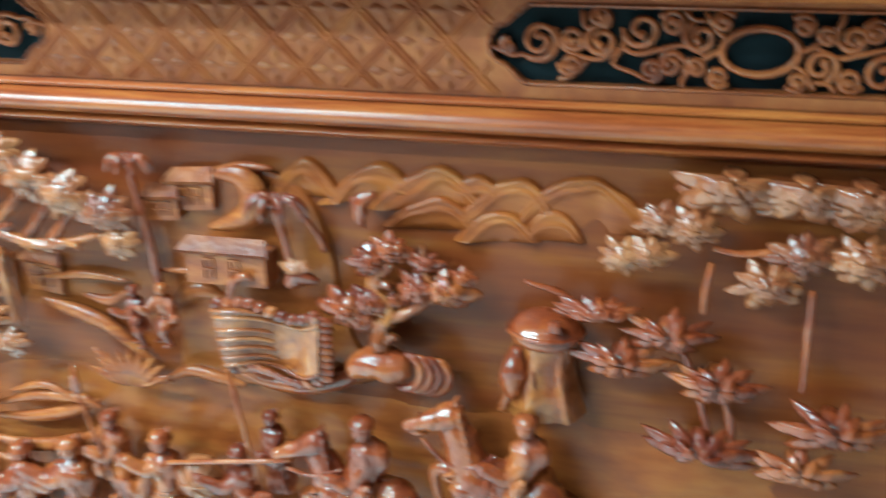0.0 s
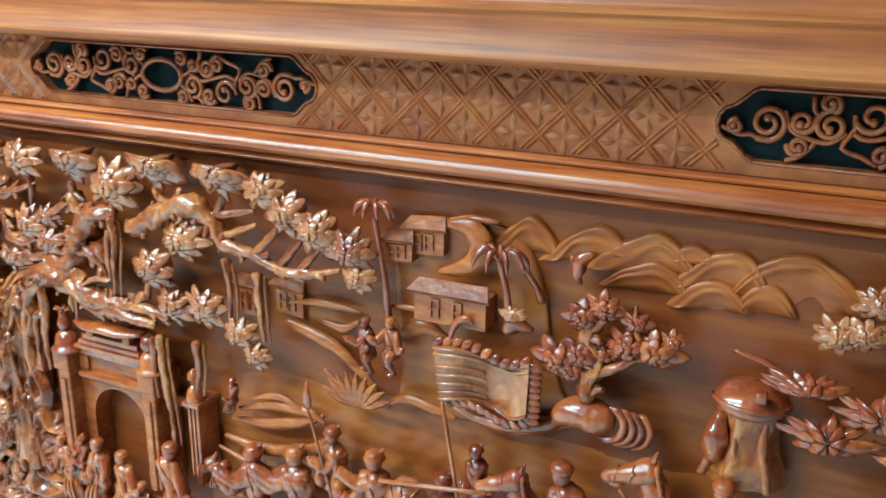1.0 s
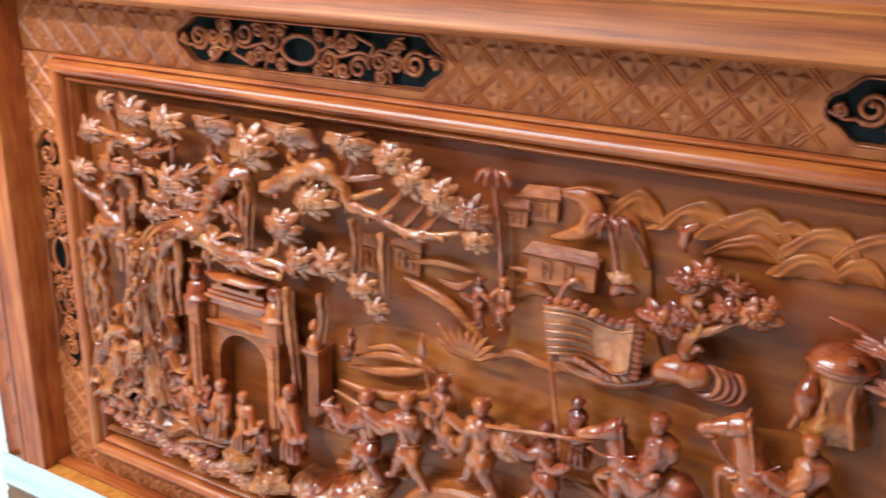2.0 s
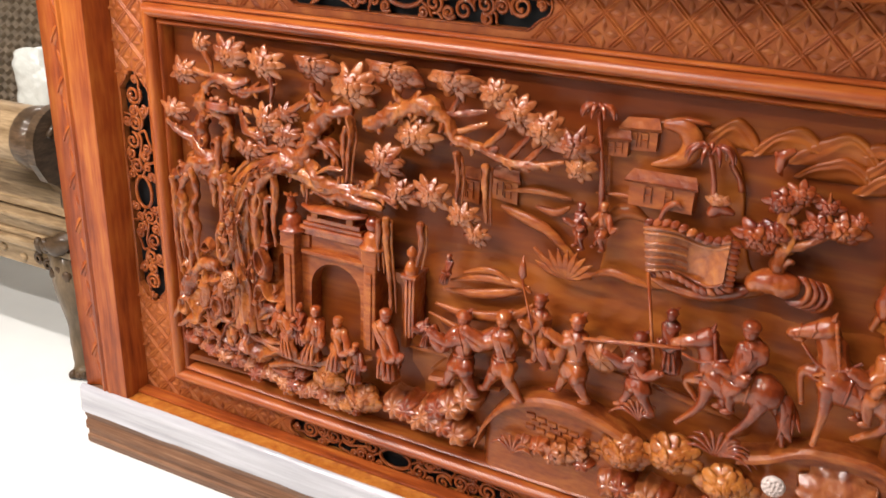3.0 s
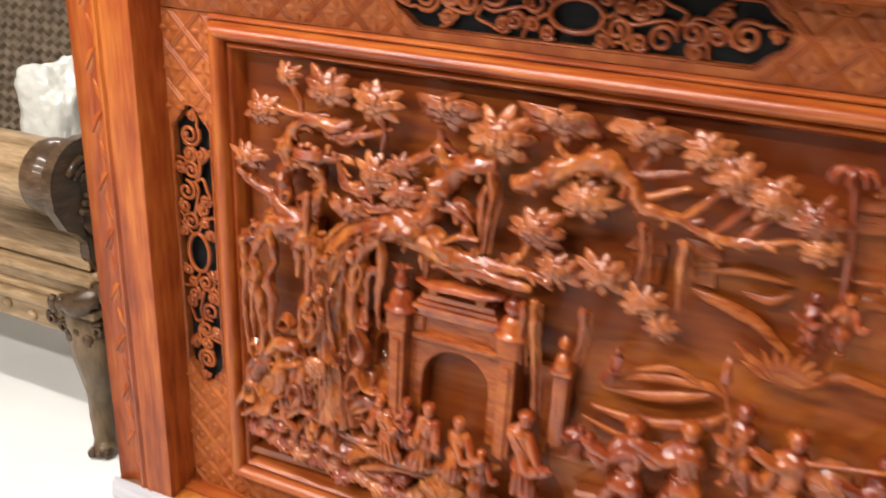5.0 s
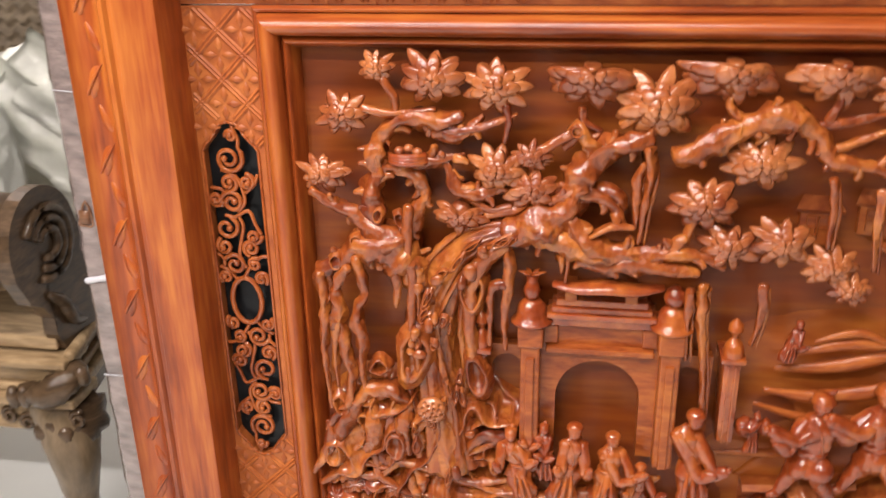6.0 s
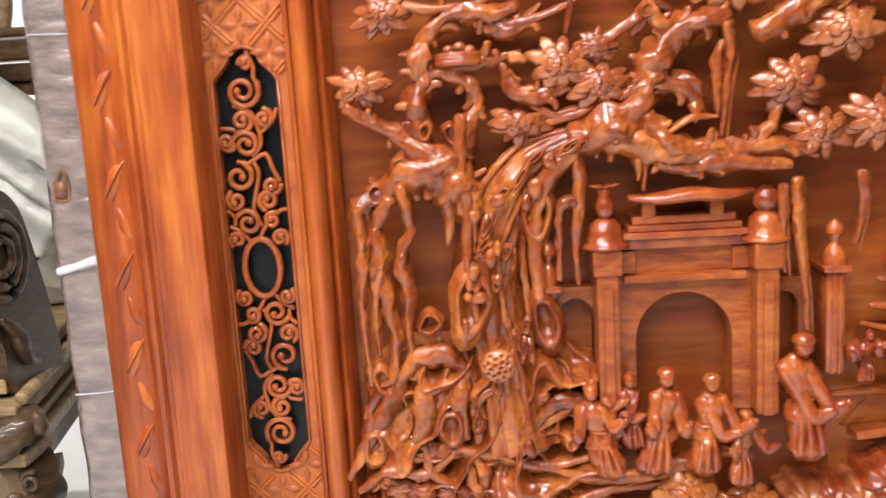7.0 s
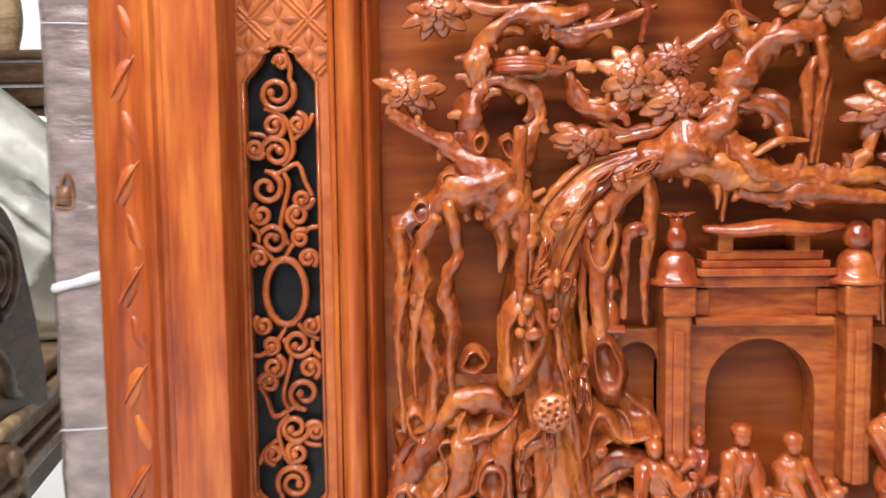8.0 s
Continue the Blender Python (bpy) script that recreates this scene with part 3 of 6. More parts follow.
# ---- the carving: trees ----


def spray(c, r, y=-0.036, mat=None, **kw):
    spray.n += 1
    return part("leaf_spray", rosette(c, y, r * 1.1, seed=spray.n, **kw), mat or leaf_wood, relief, smooth=True)


spray.n = 0
for c, r in (((0.215, 1.004), 0.021), ((0.285, 0.992), 0.036), ((0.362, 0.984), 0.034), ((0.170, 0.945), 0.029), ((0.138, 0.867), 0.027), ((0.554, 0.964), 0.043), ((0.825, 0.988), 0.031), ((0.867, 0.961), 0.034),
             ((0.913, 0.942), 0.036), ((0.965, 0.923), 0.033), ((0.975, 0.888), 0.024), ((0.365, 0.878), 0.032), ((0.409, 0.855), 0.030), ((0.678, 0.896), 0.036), ((0.617, 0.843), 0.036),
             ((0.653, 0.789), 0.031), ((0.715, 0.798), 0.032), ((0.776, 0.769), 0.028), ((0.801, 0.739), 0.023), ((0.405, 0.896), 0.020)):
    spray(c, r)
spray((0.317, 0.818), 0.028, fan=(150, 400))
spray((0.411, 0.893), 0.016, -0.03)
# sprays cut off flat at the top
for c, r in (((0.476, 0.984), 0.038), ((0.639, 0.991), 0.036), ((0.756, 0.991), 0.036)):
    spray((c[0], c[1] + 0.021), r * 1.25, cut=c[1] + 0.024, fan=(183, 357), core=0.22)
# pink-toned tree on the bank
for c, r in (((1.307, 0.904), 0.022), ((1.283, 0.889), 0.024), ((1.257, 0.828), 0.030), ((1.282, 0.841), 0.026), ((1.309, 0.844), 0.014), ((1.339, 0.862), 0.025), ((1.371, 0.862), 0.028),
             ((1.388, 0.877), 0.015), ((1.346, 0.892), 0.017), ((1.271, 0.818), 0.022)):
    spray(c, r, -0.026, carved, rings=((1.05, 8, 0.0), (0.7, 6, 0.45), (0.3, 3, 0.7)), wide=0.33)
# tree at the far end
for c, r in (((1.558, 0.920), 0.022), ((1.583, 0.925), 0.022), ((1.592, 0.961), 0.022), ((1.623, 0.956), 0.026), ((1.702, 0.902), 0.030), ((1.730, 0.935), 0.026), ((1.787, 0.934), 0.030)):
    spray(c, r, -0.03)
for c, r in (((1.659, 0.991), 0.040), ((1.725, 0.989), 0.038), ((1.781, 0.987), 0.040)):
    spray((c[0], c[1] + 0.019), r * 1.20, -0.03, cut=c[1] + 0.022, fan=(183, 357), core=0.22)
# long-leaved plants
for c, r, fan in (((1.563, 0.800), 0.050, (0, 360)), ((1.611, 0.837), 0.048, (0, 360)), ((1.665, 0.784), 0.052, (0, 360)), ((1.654, 0.699), 0.058, (-20, 200)),
                  ((1.788, 0.744), 0.056, (0, 360)), ((1.760, 0.693), 0.050, (0, 360)), ((1.537, 0.850), 0.045, (30, 200))):
    spray(c, r * 0.9, -0.028, rings=((1.08, 8, -0.08), (0.85, 6, 0.12), (0.55, 4, 0.26)), wide=0.15, fan=fan, core=0.25, mat=carved, blunt=0.0, tall=0.55)


def limb(pts, radii, name="branch", mat=None, gnarl=0.45, y=-0.03, ys=None, segs=9, flat=1.0):
    bm = bmesh.new()
    ys = ys or [y] * len(pts)
    if gnarl > 0.3 and max(radii) > 0.0075 and name in ("branch", "root"):
        radii = [r * (1 + 0.22 * math.sin(37 * p[0] + 91 * p[1])) for r, p in zip(radii, pts)]
        gnarl = 0.75
    tube(bm, [P3(p, q) for p, q in zip(pts, ys)], radii, segs + 3, 8, gnarl, flat=flat)
    ob = part(name, bm, mat or (bark_wood if name in ("branch", "root", "twig", "air_root") else carved), relief, smooth=True)
    if name == "branch" and max(radii) > 0.0075:
        # broken twigs and burrs along the branch
        line = catmull([(*P3(p, q), r) for p, q, r in zip(pts, ys, radii)], 3)
        for i in range(1, len(line) - 1, 2):
            d = Vector((line[i + 1] - line[i - 1])[:3]).normalized()
            side = d.cross(Vector((0, 1, 0))).normalized() * stubs.choice((1, -1))
            o, r = Vector(line[i][:3]), line[i][3]
            tip = o + side * (r + stubs.uniform(0.002, 0.011)) + d * stubs.uniform(-0.002, 0.016) + Vector((0, stubs.uniform(-0.008, 0.0), 0))
            bm = bmesh.new()
            tube(bm, [tuple(o + side * r * 0.4), tuple(o.lerp(tip, 0.6) + d * 0.002), tuple(tip)], [0.0070, 0.0050, stubs.uniform(0.0026, 0.0044)], 8, 3, 0.7)
            part("stub", bm, bark_wood, relief, smooth=True)
    return ob


stubs = random.Random(77)


TRUNK = ((0.305, 0.425), (0.290, 0.512), (0.275, 0.597), (0.278, 0.669), (0.300, 0.729), (0.335, 0.772), (0.389, 0.794))
WIDTH = (0.062, 0.050, 0.044, 0.040, 0.034, 0.026, 0.018)
bm = bmesh.new()
line = catmull([(p[0], y, p[1], w) for p, y, w in zip(TRUNK, (0.000, 0.000, -0.002, -0.006, -0.014, -0.022, -0.028), WIDTH)], 14)
rings = []
for i, q in enumerate(line):
    d = Vector((line[min(i + 1, len(line) - 1)] - line[max(i - 1, 0)])[:3]).normalized()
    side = d.cross(Vector((0, 1, 0))).normalized()
    out = side.cross(d).normalized()
    ring = []
    for s in range(72):
        an = math.tau * s / 72
        grain = noise.noise((4.6 * math.cos(an), 4.6 * math.sin(an), i * 0.055))
        fine = abs(noise.noise((13 * math.cos(an), 13 * math.sin(an), i * 0.07 + 7)))
        lump = noise.noise((1.6 * math.cos(an), 1.6 * math.sin(an), i * 0.16 + 20))
        r = q[3] * (0.98 + 0.17 * grain - 0.24 * fine + 0.12 * lump)
        ring.append(bm.verts.new(Vector(q[:3]) + side * r * math.cos(an) + out * r * 0.85 * math.sin(an)))
    rings.append(ring)
for a, b in zip(rings, rings[1:]):
    for s in range(72):
        bm.faces.new((a[s], a[(s + 1) % 72], b[(s + 1) % 72], b[s]))
part("trunk", bm, bark_wood, relief, smooth=True)
rnd = random.Random(11)
for k in range(3):
    f = (-0.85, 0.35, 0.9)[k]
    pts, ys, rr = [], [], []
    for i, (p, w) in enumerate(zip(TRUNK, WIDTH)):
        a, b = TRUNK[max(i - 1, 0)], TRUNK[min(i + 1, 6)]
        d = Vector((b[0] - a[0], b[1] - a[1])).normalized()
        off = w * (f + rnd.uniform(-0.2, 0.2)) * 0.95
        pts.append((p[0] + d.y * off, p[1] - d.x * off))
        ys.append(-0.002 - 0.004 * i - 0.74 * w * math.sqrt(max(0, 1 - f * f)) + rnd.uniform(-0.003, 0.003))
        rr.append(w * rnd.uniform(0.07, 0.15))
    n0 = rnd.choice((0, 0, 1, 2))
    n1 = rnd.choice((5, 6, 7))
    limb(pts[n0:n1], rr[n0:n1], "bark_strand", bark_wood, ys=ys[n0:n1], gnarl=0.8, segs=10)
limb(((0.333, 0.611), (0.329, 0.670), (0.332, 0.717), (0.349, 0.757), (0.378, 0.780)), (0.008, 0.009, 0.010, 0.012, 0.012), "air_root", y=-0.040)
limb(((0.259, 0.587), (0.251, 0.659), (0.254, 0.729), (0.248, 0.776), (0.251, 0.828)), (0.004, 0.006, 0.007, 0.007, 0.007), "air_root", y=-0.044)
limb(((0.378, 0.792), (0.423, 0.807), (0.457, 0.833), (0.468, 0.870), (0.493, 0.906), (0.523, 0.918), (0.551, 0.922)), (0.022, 0.021, 0.020, 0.018, 0.014, 0.011, 0.009), ys=(-0.03, -0.034, -0.034, -0.028, -0.034, -0.036, -0.036))
limb(((0.458, 0.931), (0.473, 0.919), (0.493, 0.906)), (0.013, 0.012, 0.012))
limb(((0.401, 0.797), (0.447, 0.785), (0.487, 0.770), (0.532, 0.775), (0.572, 0.778), (0.600, 0.797)), (0.016, 0.016, 0.015, 0.013, 0.011, 0.007), y=-0.038)
limb(((0.463, 0.839), (0.491, 0.853), (0.514, 0.847), (0.522, 0.832)), (0.009, 0.009, 0.008, 0.005))
limb(((0.470, 0.762), (0.504, 0.756), (0.544, 0.761), (0.618, 0.754)), (0.006, 0.008, 0.009, 0.006), y=-0.042)
limb(((0.280, 0.635), (0.263, 0.706), (0.234, 0.759), (0.199, 0.794), (0.165, 0.817), (0.122, 0.844)), (0.034, 0.030, 0.025, 0.019, 0.012, 0.007), ys=(-0.012, -0.02, -0.026, -0.03, -0.034, -0.04))
limb(((0.205, 0.799), (0.201, 0.840), (0.211, 0.868), (0.237, 0.876), (0.263, 0.864), (0.270, 0.836), (0.254, 0.807), (0.243, 0.776)), (0.018, 0.014, 0.012, 0.011, 0.010, 0.010, 0.010, 0.012))
limb(((0.211, 0.865), (0.209, 0.896), (0.223, 0.924), (0.258, 0.942), (0.289, 0.937), (0.320, 0.945)), (0.014, 0.012, 0.012, 0.011, 0.010, 0.008))
limb(((0.289, 0.934), (0.300, 0.920), (0.323, 0.924), (0.346, 0.945)), (0.008, 0.009, 0.007, 0.004))
limb(((0.234, 0.879), (0.275, 0.885), (0.303, 0.890), (0.323, 0.896)), (0.009, 0.009, 0.007, 0.002))
limb(((0.300, 0.884), (0.312, 0.850), (0.340, 0.843), (0.360, 0.852), (0.372, 0.869)), (0.005, 0.008, 0.008, 0.006, 0.003))
limb(((0.332, 0.835), (0.355, 0.823), (0.383, 0.829)), (0.005, 0.006, 0.004))
limb(((0.349, 0.815), (0.383, 0.823), (0.406, 0.834)), (0.005, 0.006, 0.004))
limb(((0.242, 0.753), (0.216, 0.770), (0.187, 0.765), (0.158, 0.747), (0.126, 0.729)), (0.026, 0.021, 0.018, 0.015, 0.010), y=-0.034)
# branch that crosses the sky over the gate
limb(((0.582, 0.899), (0.627, 0.924), (0.663, 0.947), (0.710, 0.953), (0.741, 0.928), (0.757, 0.904), (0.803, 0.896), (0.848, 0.881), (0.897, 0.881), (0.948, 0.895)), (0.011, 0.014, 0.016, 0.016, 0.013, 0.011, 0.009, 0.008, 0.006, 0.003), y=-0.036)
for q in (((0.725, 0.941), (0.771, 0.949), (0.809, 0.958)), ((0.746, 0.912), (0.777, 0.923), (0.811, 0.938)), ((0.808, 0.896), (0.832, 0.920), (0.852, 0.945)), ((0.848, 0.881), (0.873, 0.911), (0.890, 0.931)),
          ((0.882, 0.881), (0.905, 0.908), (0.923, 0.930)), ((0.657, 0.943), (0.636, 0.965), (0.642, 0.980)), ((0.663, 0.947), (0.680, 0.933), (0.670, 0.919)), ((0.746, 0.948), (0.756, 0.969), (0.759, 0.986)),
          ((0.514, 0.938), (0.531, 0.950), (0.543, 0.961)), ((0.466, 0.958), (0.470, 0.941), (0.490, 0.931)), ((0.374, 0.959), (0.378, 0.939), (0.373, 0.913)), ((0.599, 0.791), (0.605, 0.813), (0.614, 0.829)),
          ((0.455, 0.927), (0.418, 0.903), (0.407, 0.883)), ((0.195, 0.953), (0.229, 0.946), (0.287, 0.953)), ((0.222, 0.991), (0.236, 0.967), (0.237, 0.941)), ((0.284, 0.922), (0.341, 0.931), (0.388, 0.948))):
    limb(q, (0.006, 0.0055, 0.003), "twig", y=-0.034)
# limb over the gate roof
limb(((0.431, 0.837), (0.474, 0.853), (0.508, 0.836), (0.525, 0.810)), (0.008, 0.008, 0.006, 0.004), y=-0.036)
limb(((0.457, 0.816), (0.488, 0.781), (0.541, 0.772), (0.610, 0.777), (0.649, 0.762)), (0.010, 0.013, 0.012, 0.009, 0.005), y=-0.040)
for k in range(4):
    limb(((0.483, 0.798), (0.507, 0.812), (0.536, 0.812)), (0.003, 0.004, 0.002), "twig", y=-0.040 - 0.003 * k)
# hanging air roots
for q in (((0.375, 0.786), (0.382, 0.760), (0.379, 0.705), (0.376, 0.670), (0.378, 0.628)), ((0.378, 0.723), (0.367, 0.725), (0.359, 0.714), (0.357, 0.676), (0.356, 0.634)), ((0.546, 0.912), (0.552, 0.880), (0.546, 0.841), (0.542, 0.790)), ((0.545, 0.891), (0.536, 0.875), (0.536, 0.841), (0.537, 0.812)),
          ((0.455, 0.822), (0.457, 0.785), (0.454, 0.733)), ((0.447, 0.768), (0.448, 0.756), (0.448, 0.745)), ((0.178, 0.753), (0.188, 0.704), (0.175, 0.671), (0.180, 0.636), (0.177, 0.588), (0.180, 0.546)), ((0.164, 0.739), (0.145, 0.704), (0.135, 0.684)), ((0.142, 0.657), (0.152, 0.651), (0.157, 0.606), (0.162, 0.570), (0.154, 0.525), (0.140, 0.514)),
          ((0.127, 0.728), (0.130, 0.672), (0.125, 0.612), (0.129, 0.516)), ((0.145, 0.704), (0.151, 0.677), (0.146, 0.648), (0.141, 0.600), (0.142, 0.552)), ((0.231, 0.735), (0.233, 0.706), (0.230, 0.683)), ((0.263, 0.741), (0.261, 0.706), (0.260, 0.671)),
          ((0.760, 0.881), (0.766, 0.845), (0.765, 0.795)), ((0.816, 0.869), (0.817, 0.822), (0.822, 0.768)), ((0.697, 0.741), (0.699, 0.701), (0.692, 0.657)), ((0.626, 0.737), (0.628, 0.678), (0.636, 0.613), (0.640, 0.556)), ((0.612, 0.730), (0.610, 0.675), (0.613, 0.631))):
    thick = 1.35 if q[0][0] < 0.24 else 1.0
    limb(q, [0.0065 * thick] + [thick * (0.0044 + 0.0012 * ((i * 5 + len(q)) % 3)) for i in range(len(q) - 2)] + [0.0025], "air_root", y=-0.042, gnarl=0.9, segs=7)
    if q[0][0] > 0.5:
        limb([(p[0] + 0.0075, p[1] - 0.006) for p in q], [0.004] + [0.0032] * (len(q) - 2) + [0.0015], "air_root", y=-0.036, gnarl=0.4, segs=6)


def knot(c, rx, rz, th, y=-0.04, turn=0.0):
    """A hollow, lipped knot that swells out of the wood and sinks in the middle."""
    bm = bmesh.new()
    t = radians(turn)
    rings = []
    for f, h in ((1.7, -1.9), (1.42, -0.7), (1.22, 0.35), (1.06, 0.85), (0.92, 0.6), (0.80, -0.6), (0.62, -1.7), (0.3, -2.1)):
        ring = []
        for i in range(18):
            a = math.tau * i / 18
            wob = 1 + 0.42 * noise.noise((c[0] * 50 + math.cos(a), c[1] * 50 + math.sin(a), 1.5))
            lip = 1 + 0.5 * noise.noise((c[0] * 40 + 1.6 * math.cos(a), c[1] * 40 + 1.6 * math.sin(a), 9.0))
            u, v = rx * f * wob * math.cos(a), rz * f * wob * math.sin(a)
            ring.append(bm.verts.new((c[0] + u * math.cos(t) - v * math.sin(t), y - th * h * (lip if h > 0 else 1), c[1] + u * math.sin(t) + v * math.cos(t))))
        rings.append(ring)
    for a, b in zip(rings, rings[1:]):
        for i in range(18):
            j = (i + 1) % 18
            bm.faces.new((a[i], a[j], b[j], b[i]))
    bm.faces.new(rings[-1])
    return part("knot", bm, bark_wood, relief, smooth=True)


for c, rx, rz, th, turn in (((0.253, 0.611), 0.018, 0.032, 0.0055, -10), ((0.337, 0.587), 0.013, 0.025, 0.006, 8), ((0.203, 0.590), 0.012, 0.011, 0.007, 0), ((0.332, 0.711), 0.012, 0.024, 0.007, 0),
                            ((0.149, 0.745), 0.007, 0.009, 0.004, 0), ((0.179, 0.777), 0.006, 0.006, 0.0035, 0), ((0.461, 0.931), 0.006, 0.006, 0.004, 0), ((0.143, 0.522), 0.009, 0.014, 0.004, 20),
                            ((0.220, 0.460), 0.010, 0.020, 0.005, 0), ((0.210, 0.814), 0.005, 0.008, 0.003, 0), ((0.240, 0.809), 0.005, 0.009, 0.003, 20), ((0.127, 0.438), 0.010, 0.018, 0.005, 0)):
    knot(c, rx, rz, th, -0.048 if rz > 0.028 else -0.044, turn)
# roots and hollow rocks at the foot of the trunk
for q, r in ((((0.130, 0.454), (0.149, 0.491), (0.173, 0.534), (0.191, 0.549), (0.221, 0.548), (0.238, 0.527)), 0.013), (((0.178, 0.442), (0.190, 0.491), (0.188, 0.527)), 0.012), (((0.241, 0.527), (0.232, 0.491), (0.238, 0.442)), 0.012),
             (((0.256, 0.454), (0.253, 0.491), (0.274, 0.503), (0.297, 0.497), (0.303, 0.454)), 0.009), (((0.118, 0.473), (0.137, 0.503), (0.155, 0.509)), 0.007), (((0.321, 0.454), (0.345, 0.481), (0.374, 0.481), (0.386, 0.460)), 0.009),
             (((0.104, 0.379), (0.146, 0.408), (0.181, 0.396), (0.221, 0.424)), 0.008), (((0.214, 0.430), (0.277, 0.417), (0.338, 0.402), (0.421, 0.424)), 0.009),
             (((0.285, 0.425), (0.352, 0.395), (0.432, 0.385), (0.538, 0.413), (0.595, 0.436)), 0.009), (((0.186, 0.437), (0.196, 0.399), (0.236, 0.368)), 0.007),
             (((0.348, 0.348), (0.418, 0.371), (0.485, 0.374)), 0.009), (((0.315, 0.445), (0.372, 0.476), (0.397, 0.450)), 0.007), (((0.120, 0.488), (0.122, 0.450), (0.092, 0.396)), 0.008)):
    limb(q, [r * 0.6] + [r] * (len(q) - 2) + [r * 0.5], "root", y=-0.034, gnarl=0.5)
for c, rx, rz in (((0.179, 0.375), 0.022, 0.016), ((0.250, 0.358), 0.024, 0.018), ((0.301, 0.370), 0.020, 0.020), ((0.138, 0.348), 0.020, 0.014), ((0.374, 0.334), 0.028, 0.016), ((0.142, 0.473), 0.02, 0.03), ((0.202, 0.491), 0.03, 0.04), ((0.286, 0.454), 0.03, 0.02)):
    bm = bmesh.new()
    ball(bm, P3(c, -0.014), rx, 0.022, rz, 14, 10, 0.5)
    part("rock", bm, carved, relief, smooth=True)
rnd = random.Random(21)
for k in range(8):
    x, z = rnd.uniform(0.118, 0.36), rnd.uniform(0.385, 0.47)
    z = min(z, 0.50 - 0.45 * (x - 0.10))
    q = [(x, z)]
    an = radians(rnd.uniform(-75, 20))
    for i in range(3):
        an += rnd.uniform(-0.6, 0.6)
        q.append((min(max(q[-1][0] + 0.026 * math.cos(an), 0.112), 0.46), max(q[-1][1] + 0.022 * math.sin(an), 0.372)))
    r = rnd.uniform(0.004, 0.0085)
    limb(q, (r * 0.6, r, r, r * 0.4), "root", y=rnd.uniform(-0.040, -0.018), gnarl=0.5, segs=6)
bm = bmesh.new()
nx, nz, g = 150, 120, []
for j in range(nz + 1):
    row = []
    for i in range(nx + 1):
        x, z = 0.112 + 0.310 * i / nx, 0.335 + 0.235 * j / nz
        dx, dz = x - 0.285, z - 0.62
        an, rad = math.atan2(dx, -dz), math.hypot(dx, dz)
        wav = noise.noise((x * 22, z * 22, 3.0))
        a1 = 1 - min(1, 2.0 * abs(noise.noise((an * 3.6 + 0.5 * wav, rad * 8, 1.0))))
        a2 = 1 - min(1, 2.3 * abs(noise.noise((an * 3.0 - 0.8 * wav, rad * 15 + 2, 8.0))))
        a3 = noise.noise((x * 90, z * 90, 2.0))
        top = 0.565 - 0.55 * max(0, x - 0.34) - 0.9 * max(0, 0.16 - x)
        edge = max(0.0, min(1, i / 10, (nx - i) / 14, (top - z) / 0.03, (z - 0.335) / 0.02))
        rise = 0.008 + 0.058 * max(a1 ** 1.4, 0.9 * a2 ** 1.4) + 0.002 * a3
        row.append(bm.verts.new((x + 0.004 * wav, BOARD + 0.002 - rise * edge, z)))
    g.append(row)
for j in range(nz):
    for i in range(nx):
        bm.faces.new((g[j][i], g[j][i + 1], g[j + 1][i + 1], g[j + 1][i]))
part("root_mass", bm, bark_wood, relief, "fused arching roots with deep hollows", smooth=True)
# small bumps and borer holes on the bark
for k in range(46):
    f = rnd.uniform(0, 5.99)
    i = int(f)
    a, b = TRUNK[i], TRUNK[i + 1]
    w = WIDTH[i] * rnd.uniform(-0.85, 0.85)
    c = (a[0] + (b[0] - a[0]) * (f - i) + w, a[1] + (b[1] - a[1]) * (f - i))
    yy = -0.012 - 0.004 * i - 0.9 * math.sqrt(max(0, WIDTH[i] ** 2 - w * w))
    if k % 3 == 0:
        part("bump", ball(bmesh.new(), P3(c, yy), rnd.uniform(0.004, 0.010), 0.005, rnd.uniform(0.005, 0.014), 9, 7, 0.6), bark_wood, relief, smooth=True)
    else:
        knot(c, rnd.uniform(0.0022, 0.0042), rnd.uniform(0.006, 0.012), 0.0018, yy + 0.001, rnd.uniform(-15, 15) - (0, 0, 0, 25, 40, 60)[i])
# nest with eggs, honeycomb
bm = bmesh.new()
c = (0.252, 0.891)
for i in range(3):
    tube(bm, [(c[0] + 0.022 * math.cos(a), -0.040 - 0.012 * math.sin(a), c[1] - 0.004 + 0.004 * i) for a in [math.tau * k / 10 for k in range(10)]], 0.0045, 6, 1, 0.4, closed=True)
nest = part("nest", bm, carved, relief, smooth=True)
for dx, dz in ((-0.010, 0.010), (0.002, 0.013), (0.013, 0.009)):
    part("egg", ball(bmesh.new(), (c[0] + dx, -0.042, c[1] + dz), 0.007, 0.006, 0.006), leaf_wood, relief, smooth=True)


def pod(c, r, y, mat):
    """A round seed head pitted with holes."""
    bm = bmesh.new()
    ball(bm, (0, 0, 0), r, r, 0.010, 56, 40, 0.0, pose(0, 0, 0, 90, 0, 0))
    pits = [(0.85 * r * math.sqrt((k + 0.5) / 18) * math.cos(2.4 * k), 0.85 * r * math.sqrt((k + 0.5) / 18) * math.sin(2.4 * k)) for k in range(18)]
    for v in bm.verts:
        d = min(math.hypot(v.co.x - p, v.co.z - q) for p, q in pits)
        if v.co.y < 0:
            v.co.y += 0.005 * max(0, 1 - d / 0.0026) ** 0.5 - 0.0012 * max(0, 1 - abs(d - 0.0032) / 0.0009)
        v.co += Vector((c[0], y, c[1]))
    return part("seed_head", bm, mat, relief, smooth=True)


pod((0.280, 0.543), 0.020, -0.070, leaf_wood)
